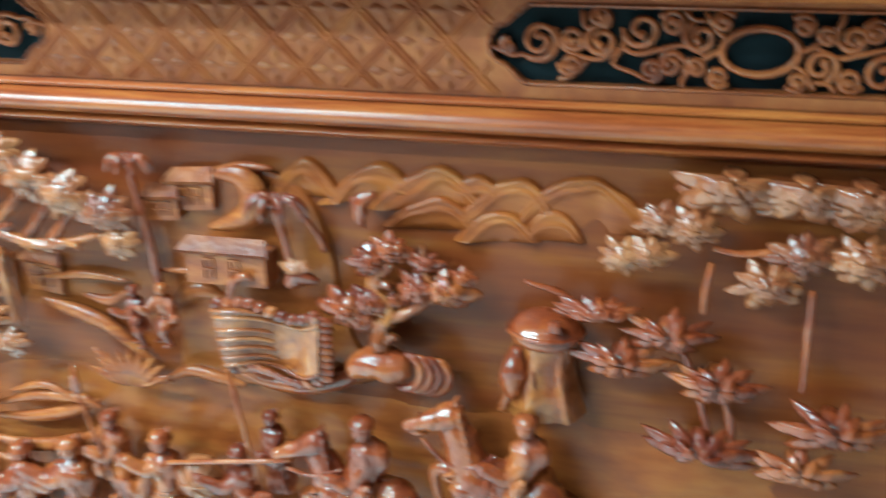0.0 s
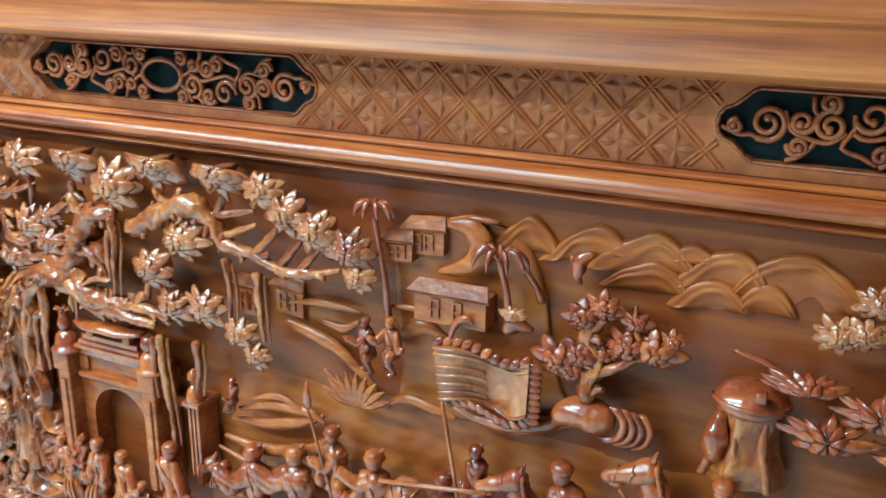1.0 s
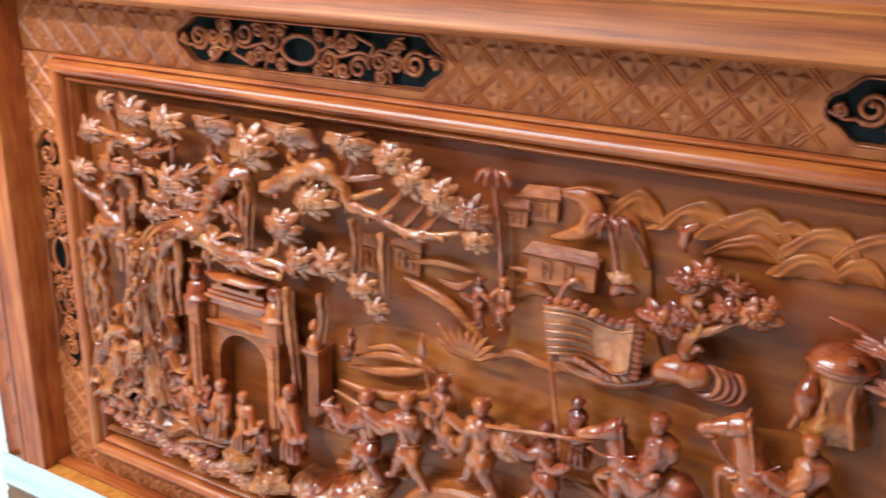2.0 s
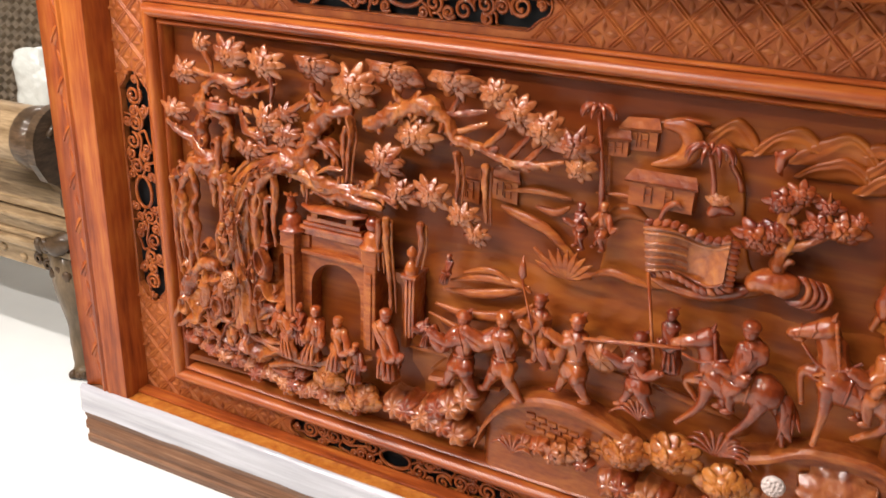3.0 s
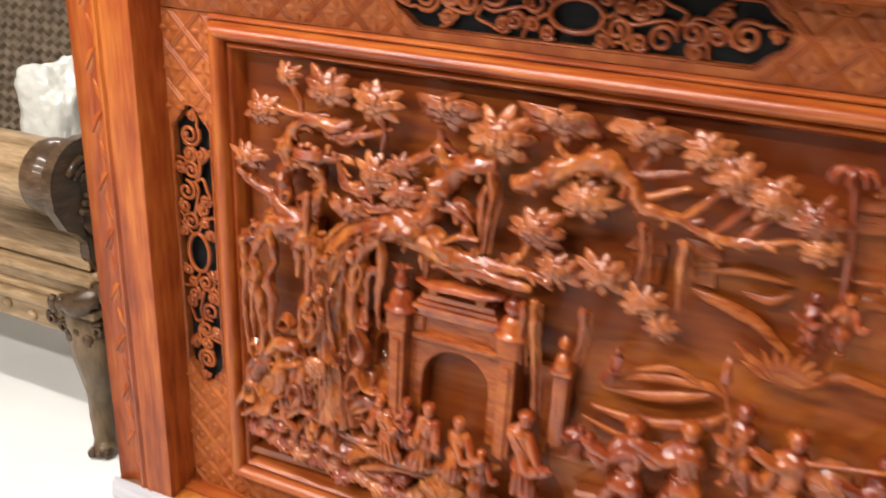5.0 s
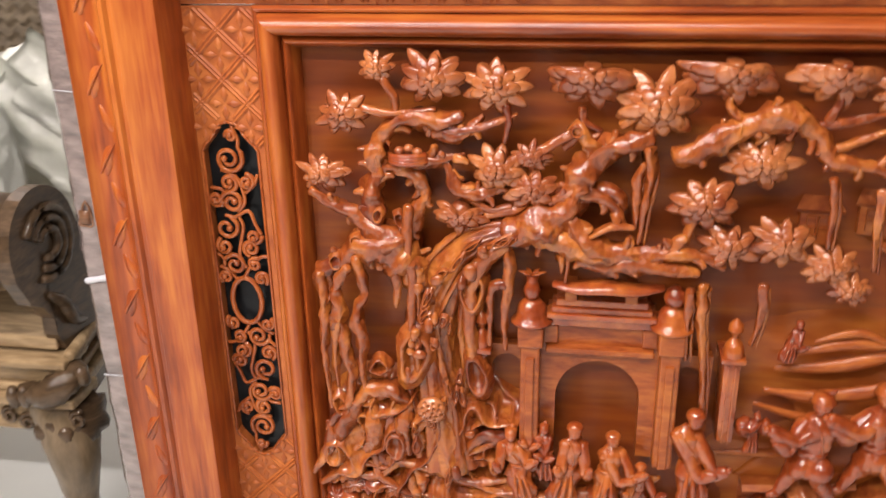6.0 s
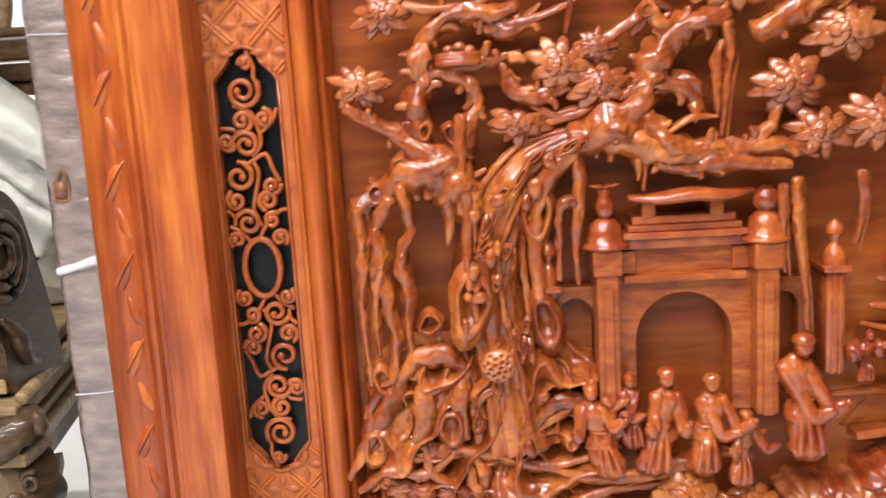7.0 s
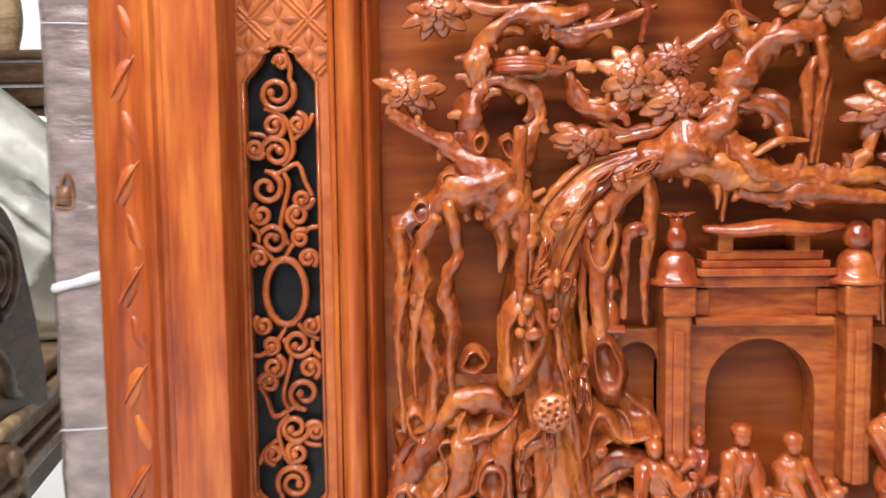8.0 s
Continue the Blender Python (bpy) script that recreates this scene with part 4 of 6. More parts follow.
pod((1.351, 0.416), 0.019, -0.036, plain("whitened_pod", (0.62, 0.52, 0.48), 0.35))

# ---- the carving: gate ----
gx0, gx1 = 0.411, 0.594
gz_cap, gz_base = 0.671, 0.460
gmid = (gx0 + gx1) / 2
az, ar = 0.608, 0.057


def wall_with_arch(bm, x0, x1, z0, z1, y0, y1, cx, r, spring):
    """A wall pierced by a round-headed opening."""
    n = 14
    arch = [(cx - r, z0), (cx - r, spring)] + [(cx - r * math.cos(math.pi * k / n), spring + r * math.sin(math.pi * k / n)) for k in range(1, n)] + [(cx + r, spring), (cx + r, z0)]
    outer = [(x1, z0), (x1, z1), (x0, z1), (x0, z0)]
    vs = [bm.verts.new((x, y0, z)) for x, z in arch + outer]
    es = [bm.edges.new((vs[i], vs[(i + 1) % len(vs)])) for i in range(len(vs))]
    f = bmesh.ops.triangle_fill(bm, use_beauty=True, edges=es)
    faces = [g for g in f["geom"] if isinstance(g, bmesh.types.BMFace)]
    r2 = bmesh.ops.extrude_face_region(bm, geom=faces)
    bmesh.ops.translate(bm, verts=[g for g in r2["geom"] if isinstance(g, bmesh.types.BMVert)], vec=(0, y1 - y0, 0))


bm = bmesh.new()
wall_with_arch(bm, gx0, gx1, gz_base, gz_cap, -0.020, 0.014, gmid, ar, az - ar)
part("gate_wall", bm, far_wood, relief, "arched gate wall")
bm = bmesh.new()
wall_with_arch(bm, gx0 - 0.068, gx0 - 0.002, gz_base, 0.616, -0.004, 0.014, gx0 - 0.034, 0.021, 0.581)
part("side_arch", bm, far_wood, relief)
bm = bmesh.new()
wall_with_arch(bm, gx1 + 0.002, gx1 + 0.060, gz_base, 0.616, -0.004, 0.014, gx1 + 0.030, 0.018, 0.581)
part("side_arch", bm, far_wood, relief)
for gx in (gx0, gx1):
    bm = box(bmesh.new(), gx - 0.013, gx + 0.013, -0.046, 0.014, gz_base, gz_cap, 0.003)
    box(bm, gx - 0.017, gx + 0.017, -0.050, 0.014, gz_cap - 0.035, gz_cap - 0.004, 0.003)
    box(bm, gx - 0.006, gx + 0.006, -0.050, -0.040, gz_base, gz_cap - 0.05, 0.002)
    part("gate_column", bm, far_wood, relief)
    bm = bmesh.new()
    lathe(bm, gx, -0.030, gz_cap - 0.004, [(0.027, 0), (0.029, 0.002), (0.027, 0.005), (0.021, 0.008), (0.020, 0.018), (0.018, 0.027), (0.011, 0.034), (0.004, 0.037)], 16, 0.9)
    part("gate_dome", bm, carved, relief, smooth=True)
bm = bmesh.new()
lathe(bm, gx0, -0.032, gz_cap + 0.030, [(0.006, 0), (0.010, 0.006), (0.012, 0.014), (0.009, 0.022), (0.007, 0.028), (0.009, 0.034), (0.006, 0.036)], 12)
part("finial", bm, carved, relief, smooth=True)
bm = bmesh.new()
for k in range(6):
    a = math.tau * k / 6
    leaf(bm, (gx0, -0.032, gz_cap + 0.062), (gx0 + 0.019 * math.cos(a), -0.032 + 0.014 * math.sin(a), gz_cap + 0.070), 0.004, 0.003, (0, -0.4, 1))
part("finial_crown", bm, carved, relief, smooth=True)
bm = bmesh.new()
lathe(bm, gx1, -0.032, gz_cap + 0.030, [(0.006, 0), (0.013, 0.006), (0.015, 0.014), (0.012, 0.024), (0.004, 0.030)], 12)
part("finial", bm, carved, relief, smooth=True)
for k, (h0, h1, d) in enumerate(((-0.008, 0.004, -0.030), (0.004, 0.012, -0.036), (0.012, 0.020, -0.032), (0.020, 0.030, -0.028))):
    part("cornice", box(bmesh.new(), gx0 + 0.014 + 0.006 * k, gx1 - 0.014 - 0.006 * k, d, 0.010, gz_cap + h0, gz_cap + h1, 0.0015), carved, relief)
bm = box(bmesh.new(), gx0 + 0.02, gx1 - 0.02, -0.034, 0.0, 0.623, 0.632, 0.002)
part("gate_ledge", bm, far_wood, relief)
bm = box(bmesh.new(), gx0 + 0.016, gx0 + 0.036, -0.026, 0.0, 0.633, gz_cap - 0.010, 0.002)
part("gate_pier", bm, far_wood, relief)
bm = box(bmesh.new(), gx1 - 0.036, gx1 - 0.016, -0.026, 0.0, 0.633, gz_cap - 0.010, 0.002)
part("gate_pier", bm, far_wood, relief)
rz = 0.720
for px in (0.462, 0.540):
    part("roof_post", box(bmesh.new(), px - 0.008, px + 0.008, -0.030, 0.0, gz_cap + 0.028, rz + 0.004, 0.002), far_wood, relief)
bm = bmesh.new()
tube(bm, [(0.439, -0.03, rz + 0.004), (0.470, -0.034, rz + 0.002), (0.508, -0.036, rz + 0.006), (0.545, -0.034, rz + 0.003), (0.579, -0.03, rz + 0.006)], [0.004, 0.0075, 0.009, 0.0075, 0.004], 12, 4, flat=2.2)
part("gate_roof", bm, carved, relief, "curved gate roof", smooth=True)


def lantern_column(c, foot, r=0.011):
    bm = box(bmesh.new(), c[0] - r, c[0] + r, -0.036, 0.012, foot, c[1] - 0.012, 0.003)
    box(bm, c[0] - r - 0.005, c[0] + r + 0.005, -0.042, 0.012, c[1] - 0.016, c[1] - 0.008, 0.002)
    for dx in (-0.004, 0.004):
        box(bm, c[0] + dx - 0.001, c[0] + dx + 0.001, -0.039, -0.03, foot, c[1] - 0.02)
    lathe(bm, c[0], -0.028, c[1] - 0.008, [(r + 0.003, 0), (r + 0.003, 0.008), (r, 0.018), (0.004, 0.026), (0.005, 0.030), (0.010, 0.037), (0.009, 0.046), (0.002, 0.053)], 12)
    return part("lantern_column", bm, carved, relief, smooth=True, seam=True)


lantern_column((0.674, 0.642), 0.504)
lantern_column((0.344, 0.634), 0.611, 0.009)

# ---- the carving: figures, one plain mesh each ----


def figure(head, foot, y=-0.040, lean=0.0, stride=0.0, arms=((0.4, -0.1), (-0.3, -0.25)), robe=False, hat=0, s=1.0):
    """A small stylised figure: cap, head, belted coat, wide sleeves, legs or robe."""
    bm = bmesh.new()
    hx, hz = head
    fx, fz = foot
    h = (hz - fz) * s
    rh = 0.092 * h
    sh = Vector((hx + 0.05 * h * lean, y + 0.004, hz - 0.175 * h))
    hip = Vector((hx * 0.5 + fx * 0.5, y + 0.006, fz + 0.47 * h))
    ball(bm, (hx, y - 0.002, hz), rh * 0.92, rh, rh * 1.12, 14, 10)
    ball(bm, (hx - rh * 0.1, y - rh * 0.95, hz - rh * 0.15), rh * 0.2, rh * 0.28, rh * 0.3, 7, 5)
    if hat == 0:
        ball(bm, (hx, y + rh * 0.2, hz + rh * 0.45), rh * 1.0, rh * 1.0, rh * 0.75, 12, 8)
        ball(bm, (hx + rh * 0.2, y + rh * 0.3, hz + rh * 1.25), rh * 0.42, rh * 0.42, rh * 0.38, 8, 6)
    elif hat == 1:
        lathe(bm, hx, y, hz + rh * 0.25, [(rh * 1.1, 0), (rh * 1.22, rh * 0.12), (rh * 1.0, rh * 0.3), (rh * 0.98, rh * 0.65), (rh * 0.6, rh * 0.9), (rh * 0.2, rh * 0.98)], 12)
        leaf(bm, (hx + rh * 0.3, y, hz + rh * 1.0), (hx + rh * 1.2, y + 0.002, hz + rh * 1.7), rh * 0.28, rh * 0.15, (0, -1, 0))
    else:
        lathe(bm, hx, y, hz + rh * 0.2, [(rh * 1.02, 0), (rh * 1.12, rh * 0.2), (rh * 1.08, rh * 0.6), (rh * 0.75, rh * 0.95), (rh * 0.2, rh * 1.1)], 14)
    # coat: rounded shoulders, drawn in at the belt, flared over the hips
    mid = sh.lerp(hip, 0.55)
    tube(bm, [tuple(sh + Vector((0, 0, 0.075 * h))), tuple(sh + Vector((0, 0, 0.025 * h))), tuple(sh + Vector((0, 0, -0.05 * h))), tuple(mid), tuple(hip + Vector((0, 0, 0.04 * h))), tuple(hip + Vector((0, 0, -0.07 * h))), tuple(hip + Vector((0, 0, -0.15 * h)))],
         [0.055 * h, 0.115 * h, 0.150 * h, 0.140 * h, 0.118 * h, 0.150 * h, 0.160 * h], 20, 5, 0.35, flat=0.85)
    tube(bm, [(hip.x + 0.125 * h * math.cos(a), hip.y + 0.108 * h * math.sin(a), hip.z + 0.04 * h) for a in [math.tau * i / 14 for i in range(14)]], 0.020 * h, 6, 1, closed=True)
    tube(bm, [tuple(sh + Vector((-0.07 * h, -0.085 * h, 0.05 * h))), tuple(sh + Vector((0.0, -0.125 * h, -0.07 * h))), tuple(hip + Vector((0.06 * h, -0.11 * h, 0.06 * h)))], 0.012 * h, 6, 3)
    if robe:
        tube(bm, [tuple(hip + Vector((0, 0, 0.02 * h))), ((hip.x + fx) / 2, y + 0.004, fz + 0.25 * h), (fx, y + 0.003, fz + 0.05 * h), (fx, y + 0.003, fz)], [0.13 * h, 0.150 * h, 0.175 * h, 0.165 * h], 24, 6, 0.5, flat=0.85)
        for k in (-1, 0, 1):
            tube(bm, [(hip.x + 0.05 * h * k, hip.y - 0.10 * h, hip.z - 0.06 * h), ((hip.x + fx) / 2 + 0.08 * h * k, y - 0.115 * h, fz + 0.24 * h), (fx + 0.10 * h * k, y - 0.125 * h, fz + 0.02 * h)], [0.010 * h, 0.030 * h, 0.026 * h], 7, 4)
    else:
        for w in (1, -1):
            knee = Vector((fx + w * stride * 0.45 * h - 0.02 * h, y + (-0.004 if w > 0 else 0.010), fz + 0.25 * h))
            end = Vector((fx + w * stride * h, y + (0.0 if w > 0 else 0.012), fz + 0.02 * h))
            tube(bm, [tuple(hip + Vector((w * 0.05 * h, 0, -0.05 * h))), tuple(hip.lerp(knee, 0.6) + Vector((w * 0.02 * h, -0.004, 0))), tuple(knee), tuple(knee.lerp(end, 0.5)), tuple(end)], [0.105 * h, 0.105 * h, 0.082 * h, 0.062 * h, 0.045 * h], 14, 4, 0.4)
            tube(bm, [tuple(end + Vector((0.03 * h, 0.002, -0.012 * h))), tuple(end + Vector((-0.03 * h, -0.004, -0.015 * h))), tuple(end + Vector((-0.09 * h, -0.006, -0.022 * h)))], [0.034 * h, 0.040 * h, 0.022 * h], 8, 3)
    for w, (ax, ay) in zip((1, -1), arms):
        a = sh + Vector((w * 0.10 * h, -0.002, -0.01 * h))
        e = Vector((hx + ax * 0.55 * h + w * 0.05 * h, y - 0.008, sh.z + ay * 0.9 * h - 0.12 * h))
        b = Vector((hx + ax * h, y - 0.015, sh.z + ay * h))
        tube(bm, [tuple(a), tuple(a.lerp(e, 0.55)), tuple(e), tuple(e.lerp(b, 0.65)), tuple(b)], [0.072 * h, 0.078 * h, 0.074 * h, 0.066 * h, 0.054 * h], 12, 4, 0.4)
        ball(bm, tuple(b + (b - e).normalized() * 0.03 * h), 0.034 * h, 0.03 * h, 0.034 * h, 8, 6)
    return part("carved_figure", bm, carved, relief, smooth=True)


A_FWD, A_BACK, A_LOW = ((-0.42, -0.06), (-0.36, -0.16)), ((0.34, -0.20), (-0.34, -0.10)), ((-0.12, -0.26), (0.16, -0.30))
figure((0.791, 0.576), (0.787, 0.424), stride=0.22, arms=A_FWD, hat=1)
figure((0.867, 0.594), (0.872, 0.439), stride=0.24, arms=((-0.45, -0.02), (-0.40, -0.10)), hat=1)
figure((0.930, 0.643), (0.937, 0.518), -0.036, stride=0.12, arms=((-0.22, -0.14), (-0.12, -0.32)), hat=1)
figure((1.001, 0.623), (1.001, 0.477), stride=0.20, arms=((-0.34, 0.02), (-0.30, -0.24)), hat=1)
figure((1.109, 0.620), (1.115, 0.486), stride=0.20, arms=((-0.40, -0.06), (0.30, -0.16)), hat=1)
figure((1.152, 0.674), (1.161, 0.575), -0.034, robe=True, arms=A_LOW, hat=1)
figure((0.983, 0.825), (0.984, 0.752), -0.030, stride=0.10, arms=((-0.30, -0.12), (0.14, -0.22)), hat=2)
figure((1.021, 0.831), (1.017, 0.757), -0.030, stride=0.12, arms=A_BACK, hat=2)
figure((0.751, 0.684), (0.741, 0.631), -0.030, robe=True, arms=A_LOW, hat=2)
figure((0.387, 0.498), (0.409, 0.395), -0.046, robe=True, arms=((0.35, -0.15), (-0.2, -0.25)))
figure((0.412, 0.528), (0.416, 0.441), -0.038, robe=True, arms=A_LOW)
figure((0.433, 0.509), (0.438, 0.429), -0.044, robe=True, arms=A_LOW)
figure((0.475, 0.513), (0.460, 0.400), -0.050, robe=True, arms=((0.2, -0.30), (-0.2, -0.3)), hat=2)
figure((0.527, 0.504), (0.518, 0.398), -0.050, robe=True, arms=((0.42, -0.24), (0.28, -0.34)), hat=2)
figure((0.567, 0.460), (0.562, 0.380), -0.050, robe=True, arms=((0.40, -0.20), (-0.25, -0.25)), hat=2)
figure((0.633, 0.544), (0.638, 0.414), -0.048, lean=-1.6, robe=True, arms=((0.34, -0.34), (0.24, -0.40)), hat=2)
figure((0.713, 0.548), (0.710, 0.495), -0.036, robe=True, arms=A_FWD)


def rod(a, b, r=0.0022, y=-0.050, name="pole", tip=False):
    bm = bmesh.new()
    tube(bm, [P3(a, y), P3(b, y)], r, 7, 2)
    if tip:
        lathe(bm, a[0], y, a[1] - 0.004, [(0.002, 0), (0.008, 0.010), (0.006, 0.026), (0.0005, 0.046)], 8, 0.5)
    return part(name, bm, carved, relief, smooth=True)


rod((0.898, 0.686), (0.937, 0.546), tip=True, name="spear")
rod((1.107, 0.742), (1.135, 0.586), 0.0030, -0.046, "flag_pole")
rod((1.017, 0.604), (1.175, 0.630), 0.0034, -0.054, "carrying_pole")
bm = bmesh.new()
c = (1.050, 0.575)
ball(bm, P3(c, -0.036), 0.031, 0.024, 0.032, 16, 12, 0.12)
for k in range(4):
    tube(bm, [(c[0] + 0.031 * math.cos(a) * math.cos(k * 0.8), -0.036 - 0.025 * math.sin(a), c[1] + 0.032 * math.cos(a) * math.sin(k * 0.8)) for a in [math.pi * i / 8 for i in range(9)]], 0.0016, 5, 1)
part("basket", bm, leaf_wood, relief, smooth=True)


def horse(nose, poll, chest, rump, feet, y=-0.036):
    """A trotting horse in one plain mesh."""
    bm = bmesh.new()
    L = 1.26 * abs(rump[0] - chest[0])
    tube(bm, [P3(chest, y), ((chest[0] * 0.6 + rump[0] * 0.4), y, chest[1] * 0.6 + rump[1] * 0.4 - 0.006), ((chest[0] * 0.3 + rump[0] * 0.7), y, chest[1] * 0.3 + rump[1] * 0.7), P3(rump, y), (rump[0] + 0.02, y, rump[1] - 0.004)],
         [0.27 * L, 0.275 * L, 0.27 * L, 0.29 * L, 0.14 * L], 16, 6, 0.25, flat=0.85)
    tube(bm, [(chest[0] + 0.006, y, chest[1] + 0.004), ((chest[0] + poll[0]) / 2 + 0.004, y - 0.004, (chest[1] + poll[1]) / 2), P3(poll, y - 0.006)], [0.25 * L, 0.20 * L, 0.13 * L], 14, 6, 0.25, flat=0.8)
    tube(bm, [(poll[0] + 0.006, y - 0.006, poll[1] + 0.002), ((poll[0] * 0.55 + nose[0] * 0.45), y - 0.010, poll[1] * 0.55 + nose[1] * 0.45 - 0.001), P3(nose, y - 0.012)], [0.150 * L, 0.112 * L, 0.060 * L], 14, 6, 0.25)
    for k in range(2):
        leaf(bm, (poll[0] + 0.004, y - 0.01 + 0.008 * k, poll[1] + 0.006), (poll[0] + 0.010, y - 0.012 + 0.010 * k, poll[1] + 0.026), 0.004, 0.002, (0, -1, 0.2))
    for k in range(7):
        f = k / 6
        q = (chest[0] * (1 - f) + poll[0] * f + 0.10 * L, chest[1] * (1 - f) + poll[1] * f + 0.06 * L)
        ball(bm, P3(q, y - 0.006), 0.007, 0.006, 0.009, 7, 5)
    for i, (knee, hoof) in enumerate(feet):
        top = chest if i < 2 else rump
        yy = y - 0.010 if i % 2 == 0 else y + 0.012
        tube(bm, [(top[0], yy, top[1] - 0.08 * L), P3(knee, yy), P3(hoof, yy)], [0.16 * L, 0.07 * L, 0.040 * L], 10, 5, 0.3)
        ball(bm, P3(hoof, yy), 0.052 * L, 0.05 * L, 0.04 * L, 8, 5)
    tube(bm, [(rump[0] + 0.014, y, rump[1] + 0.004), (rump[0] + 0.034, y, rump[1] - 0.01), (rump[0] + 0.036, y, rump[1] - 0.05), (rump[0] + 0.050, y, rump[1] - 0.075)], [0.006, 0.010, 0.012, 0.003], 8, 4, 0.3)
    ball(bm, P3((nose[0] + 0.02 * L, nose[1]), y - 0.012), 0.085 * L, 0.075 * L, 0.075 * L, 10, 8)
    ball(bm, P3((nose[0] + 0.10 * L, nose[1] - 0.05 * L), y - 0.012), 0.10 * L, 0.065 * L, 0.05 * L, 10, 7)
    ball(bm, (poll[0] * 0.85 + nose[0] * 0.15, y - 0.008, poll[1] * 0.85 + nose[1] * 0.15 - 0.055 * L), 0.13 * L, 0.10 * L, 0.12 * L, 10, 8)
    ball(bm, (poll[0] * 0.70 + nose[0] * 0.30, y - 0.010 - 0.10 * L, poll[1] * 0.70 + nose[1] * 0.30 + 0.03 * L), 0.03 * L, 0.025 * L, 0.025 * L, 7, 5)
    for f in (0.35, 0.78):
        o = Vector((poll[0] + (nose[0] - poll[0]) * f, y - 0.009, poll[1] + (nose[1] - poll[1]) * f))
        r = (0.135 - 0.05 * f) * L
        tube(bm, [(o.x + 0.15 * r * math.sin(a), o.y + r * math.cos(a), o.z + r * math.sin(a)) for a in [math.tau * i / 10 for i in range(10)]], 0.0022, 5, 1, closed=True)
    mid = Vector((chest[0] * 0.5 + rump[0] * 0.5, y, chest[1] * 0.5 + rump[1] * 0.5))
    for dx in (-0.16, 0.0, 0.16):
        tube(bm, [(mid.x + dx * L + 0.03 * L * math.sin(a), y + 0.235 * L * math.cos(a), mid.z + 0.285 * L * math.sin(a)) for a in [math.tau * i / 14 for i in range(14)]], 0.0032 if dx else 0.0022, 6, 1, closed=True)
    ball(bm, (mid.x, y - 0.06 * L, mid.z + 0.06 * L), 0.20 * L, 0.17 * L, 0.24 * L, 12, 9, 0.2)
    ball(bm, P3(rump, y - 0.05 * L), 0.27 * L, 0.20 * L, 0.27 * L, 14, 10, 0.12)
    tube(bm, [(chest[0] - 0.10 * L, y - 0.20 * L, chest[1] + 0.10 * L), (chest[0] - 0.2 * L, y - 0.12 * L, chest[1] - 0.02 * L), (mid.x - 0.05 * L, y - 0.22 * L, mid.z)], 0.003, 6, 3)
    for k in range(9):
        f = k / 8
        q = Vector((chest[0] * (1 - f) + poll[0] * f + 0.10 * L, y - 0.008, chest[1] * (1 - f) + poll[1] * f + 0.10 * L))
        tube(bm, [tuple(q), tuple(q + Vector((0.02 * L, -0.010, -0.05 * L))), tuple(q + Vector((0.05 * L, -0.010, -0.17 * L)))], [0.0035, 0.0042, 0.001], 6, 3)
    for k in range(4):
        tube(bm, [(rump[0] + 0.020, y - 0.004, rump[1] + 0.002), (rump[0] + 0.034 + 0.004 * k, y - 0.008 + 0.005 * k, rump[1] - 0.025), (rump[0] + 0.030 + 0.010 * k, y - 0.006, rump[1] - 0.075 + 0.008 * k)], [0.004, 0.007, 0.0012], 6, 4, 0.4)
    return part("carved_horse", bm, carved, relief, smooth=True)


horse((1.163, 0.635), (1.212, 0.654), (1.226, 0.585), (1.312, 0.582), (((1.218, 0.532), (1.186, 0.491)), ((1.187, 0.561), (1.209, 0.529)), ((1.295, 0.530), (1.271, 0.494)), ((1.338, 0.541), (1.350, 0.489))))
horse((1.330, 0.698), (1.377, 0.715), (1.397, 0.636), (1.487, 0.616), (((1.398, 0.577), (1.393, 0.519)), ((1.357, 0.627), (1.364, 0.573)), ((1.481, 0.576), (1.446, 0.546)), ((1.512, 0.566), (1.523, 0.521))))
figure((1.275, 0.687), (1.258, 0.540), -0.052, lean=1.2, stride=0.05, arms=((-0.28, -0.26), (0.05, -0.32)), hat=2)
figure((1.466, 0.717), (1.452, 0.580), -0.052, lean=1.0, stride=0.05, arms=((-0.34, -0.20), (0.0, -0.30)), hat=2)
limb(((1.349, 0.688), (1.376, 0.660), (1.409, 0.658), (1.433, 0.677)), (0.0025,) * 4, "rein", y=-0.056, gnarl=0)
limb(((1.180, 0.622), (1.212, 0.616), (1.250, 0.630)), (0.0025,) * 3, "rein", y=-0.056, gnarl=0)

# ---- the carving: far village, hills, flag ----


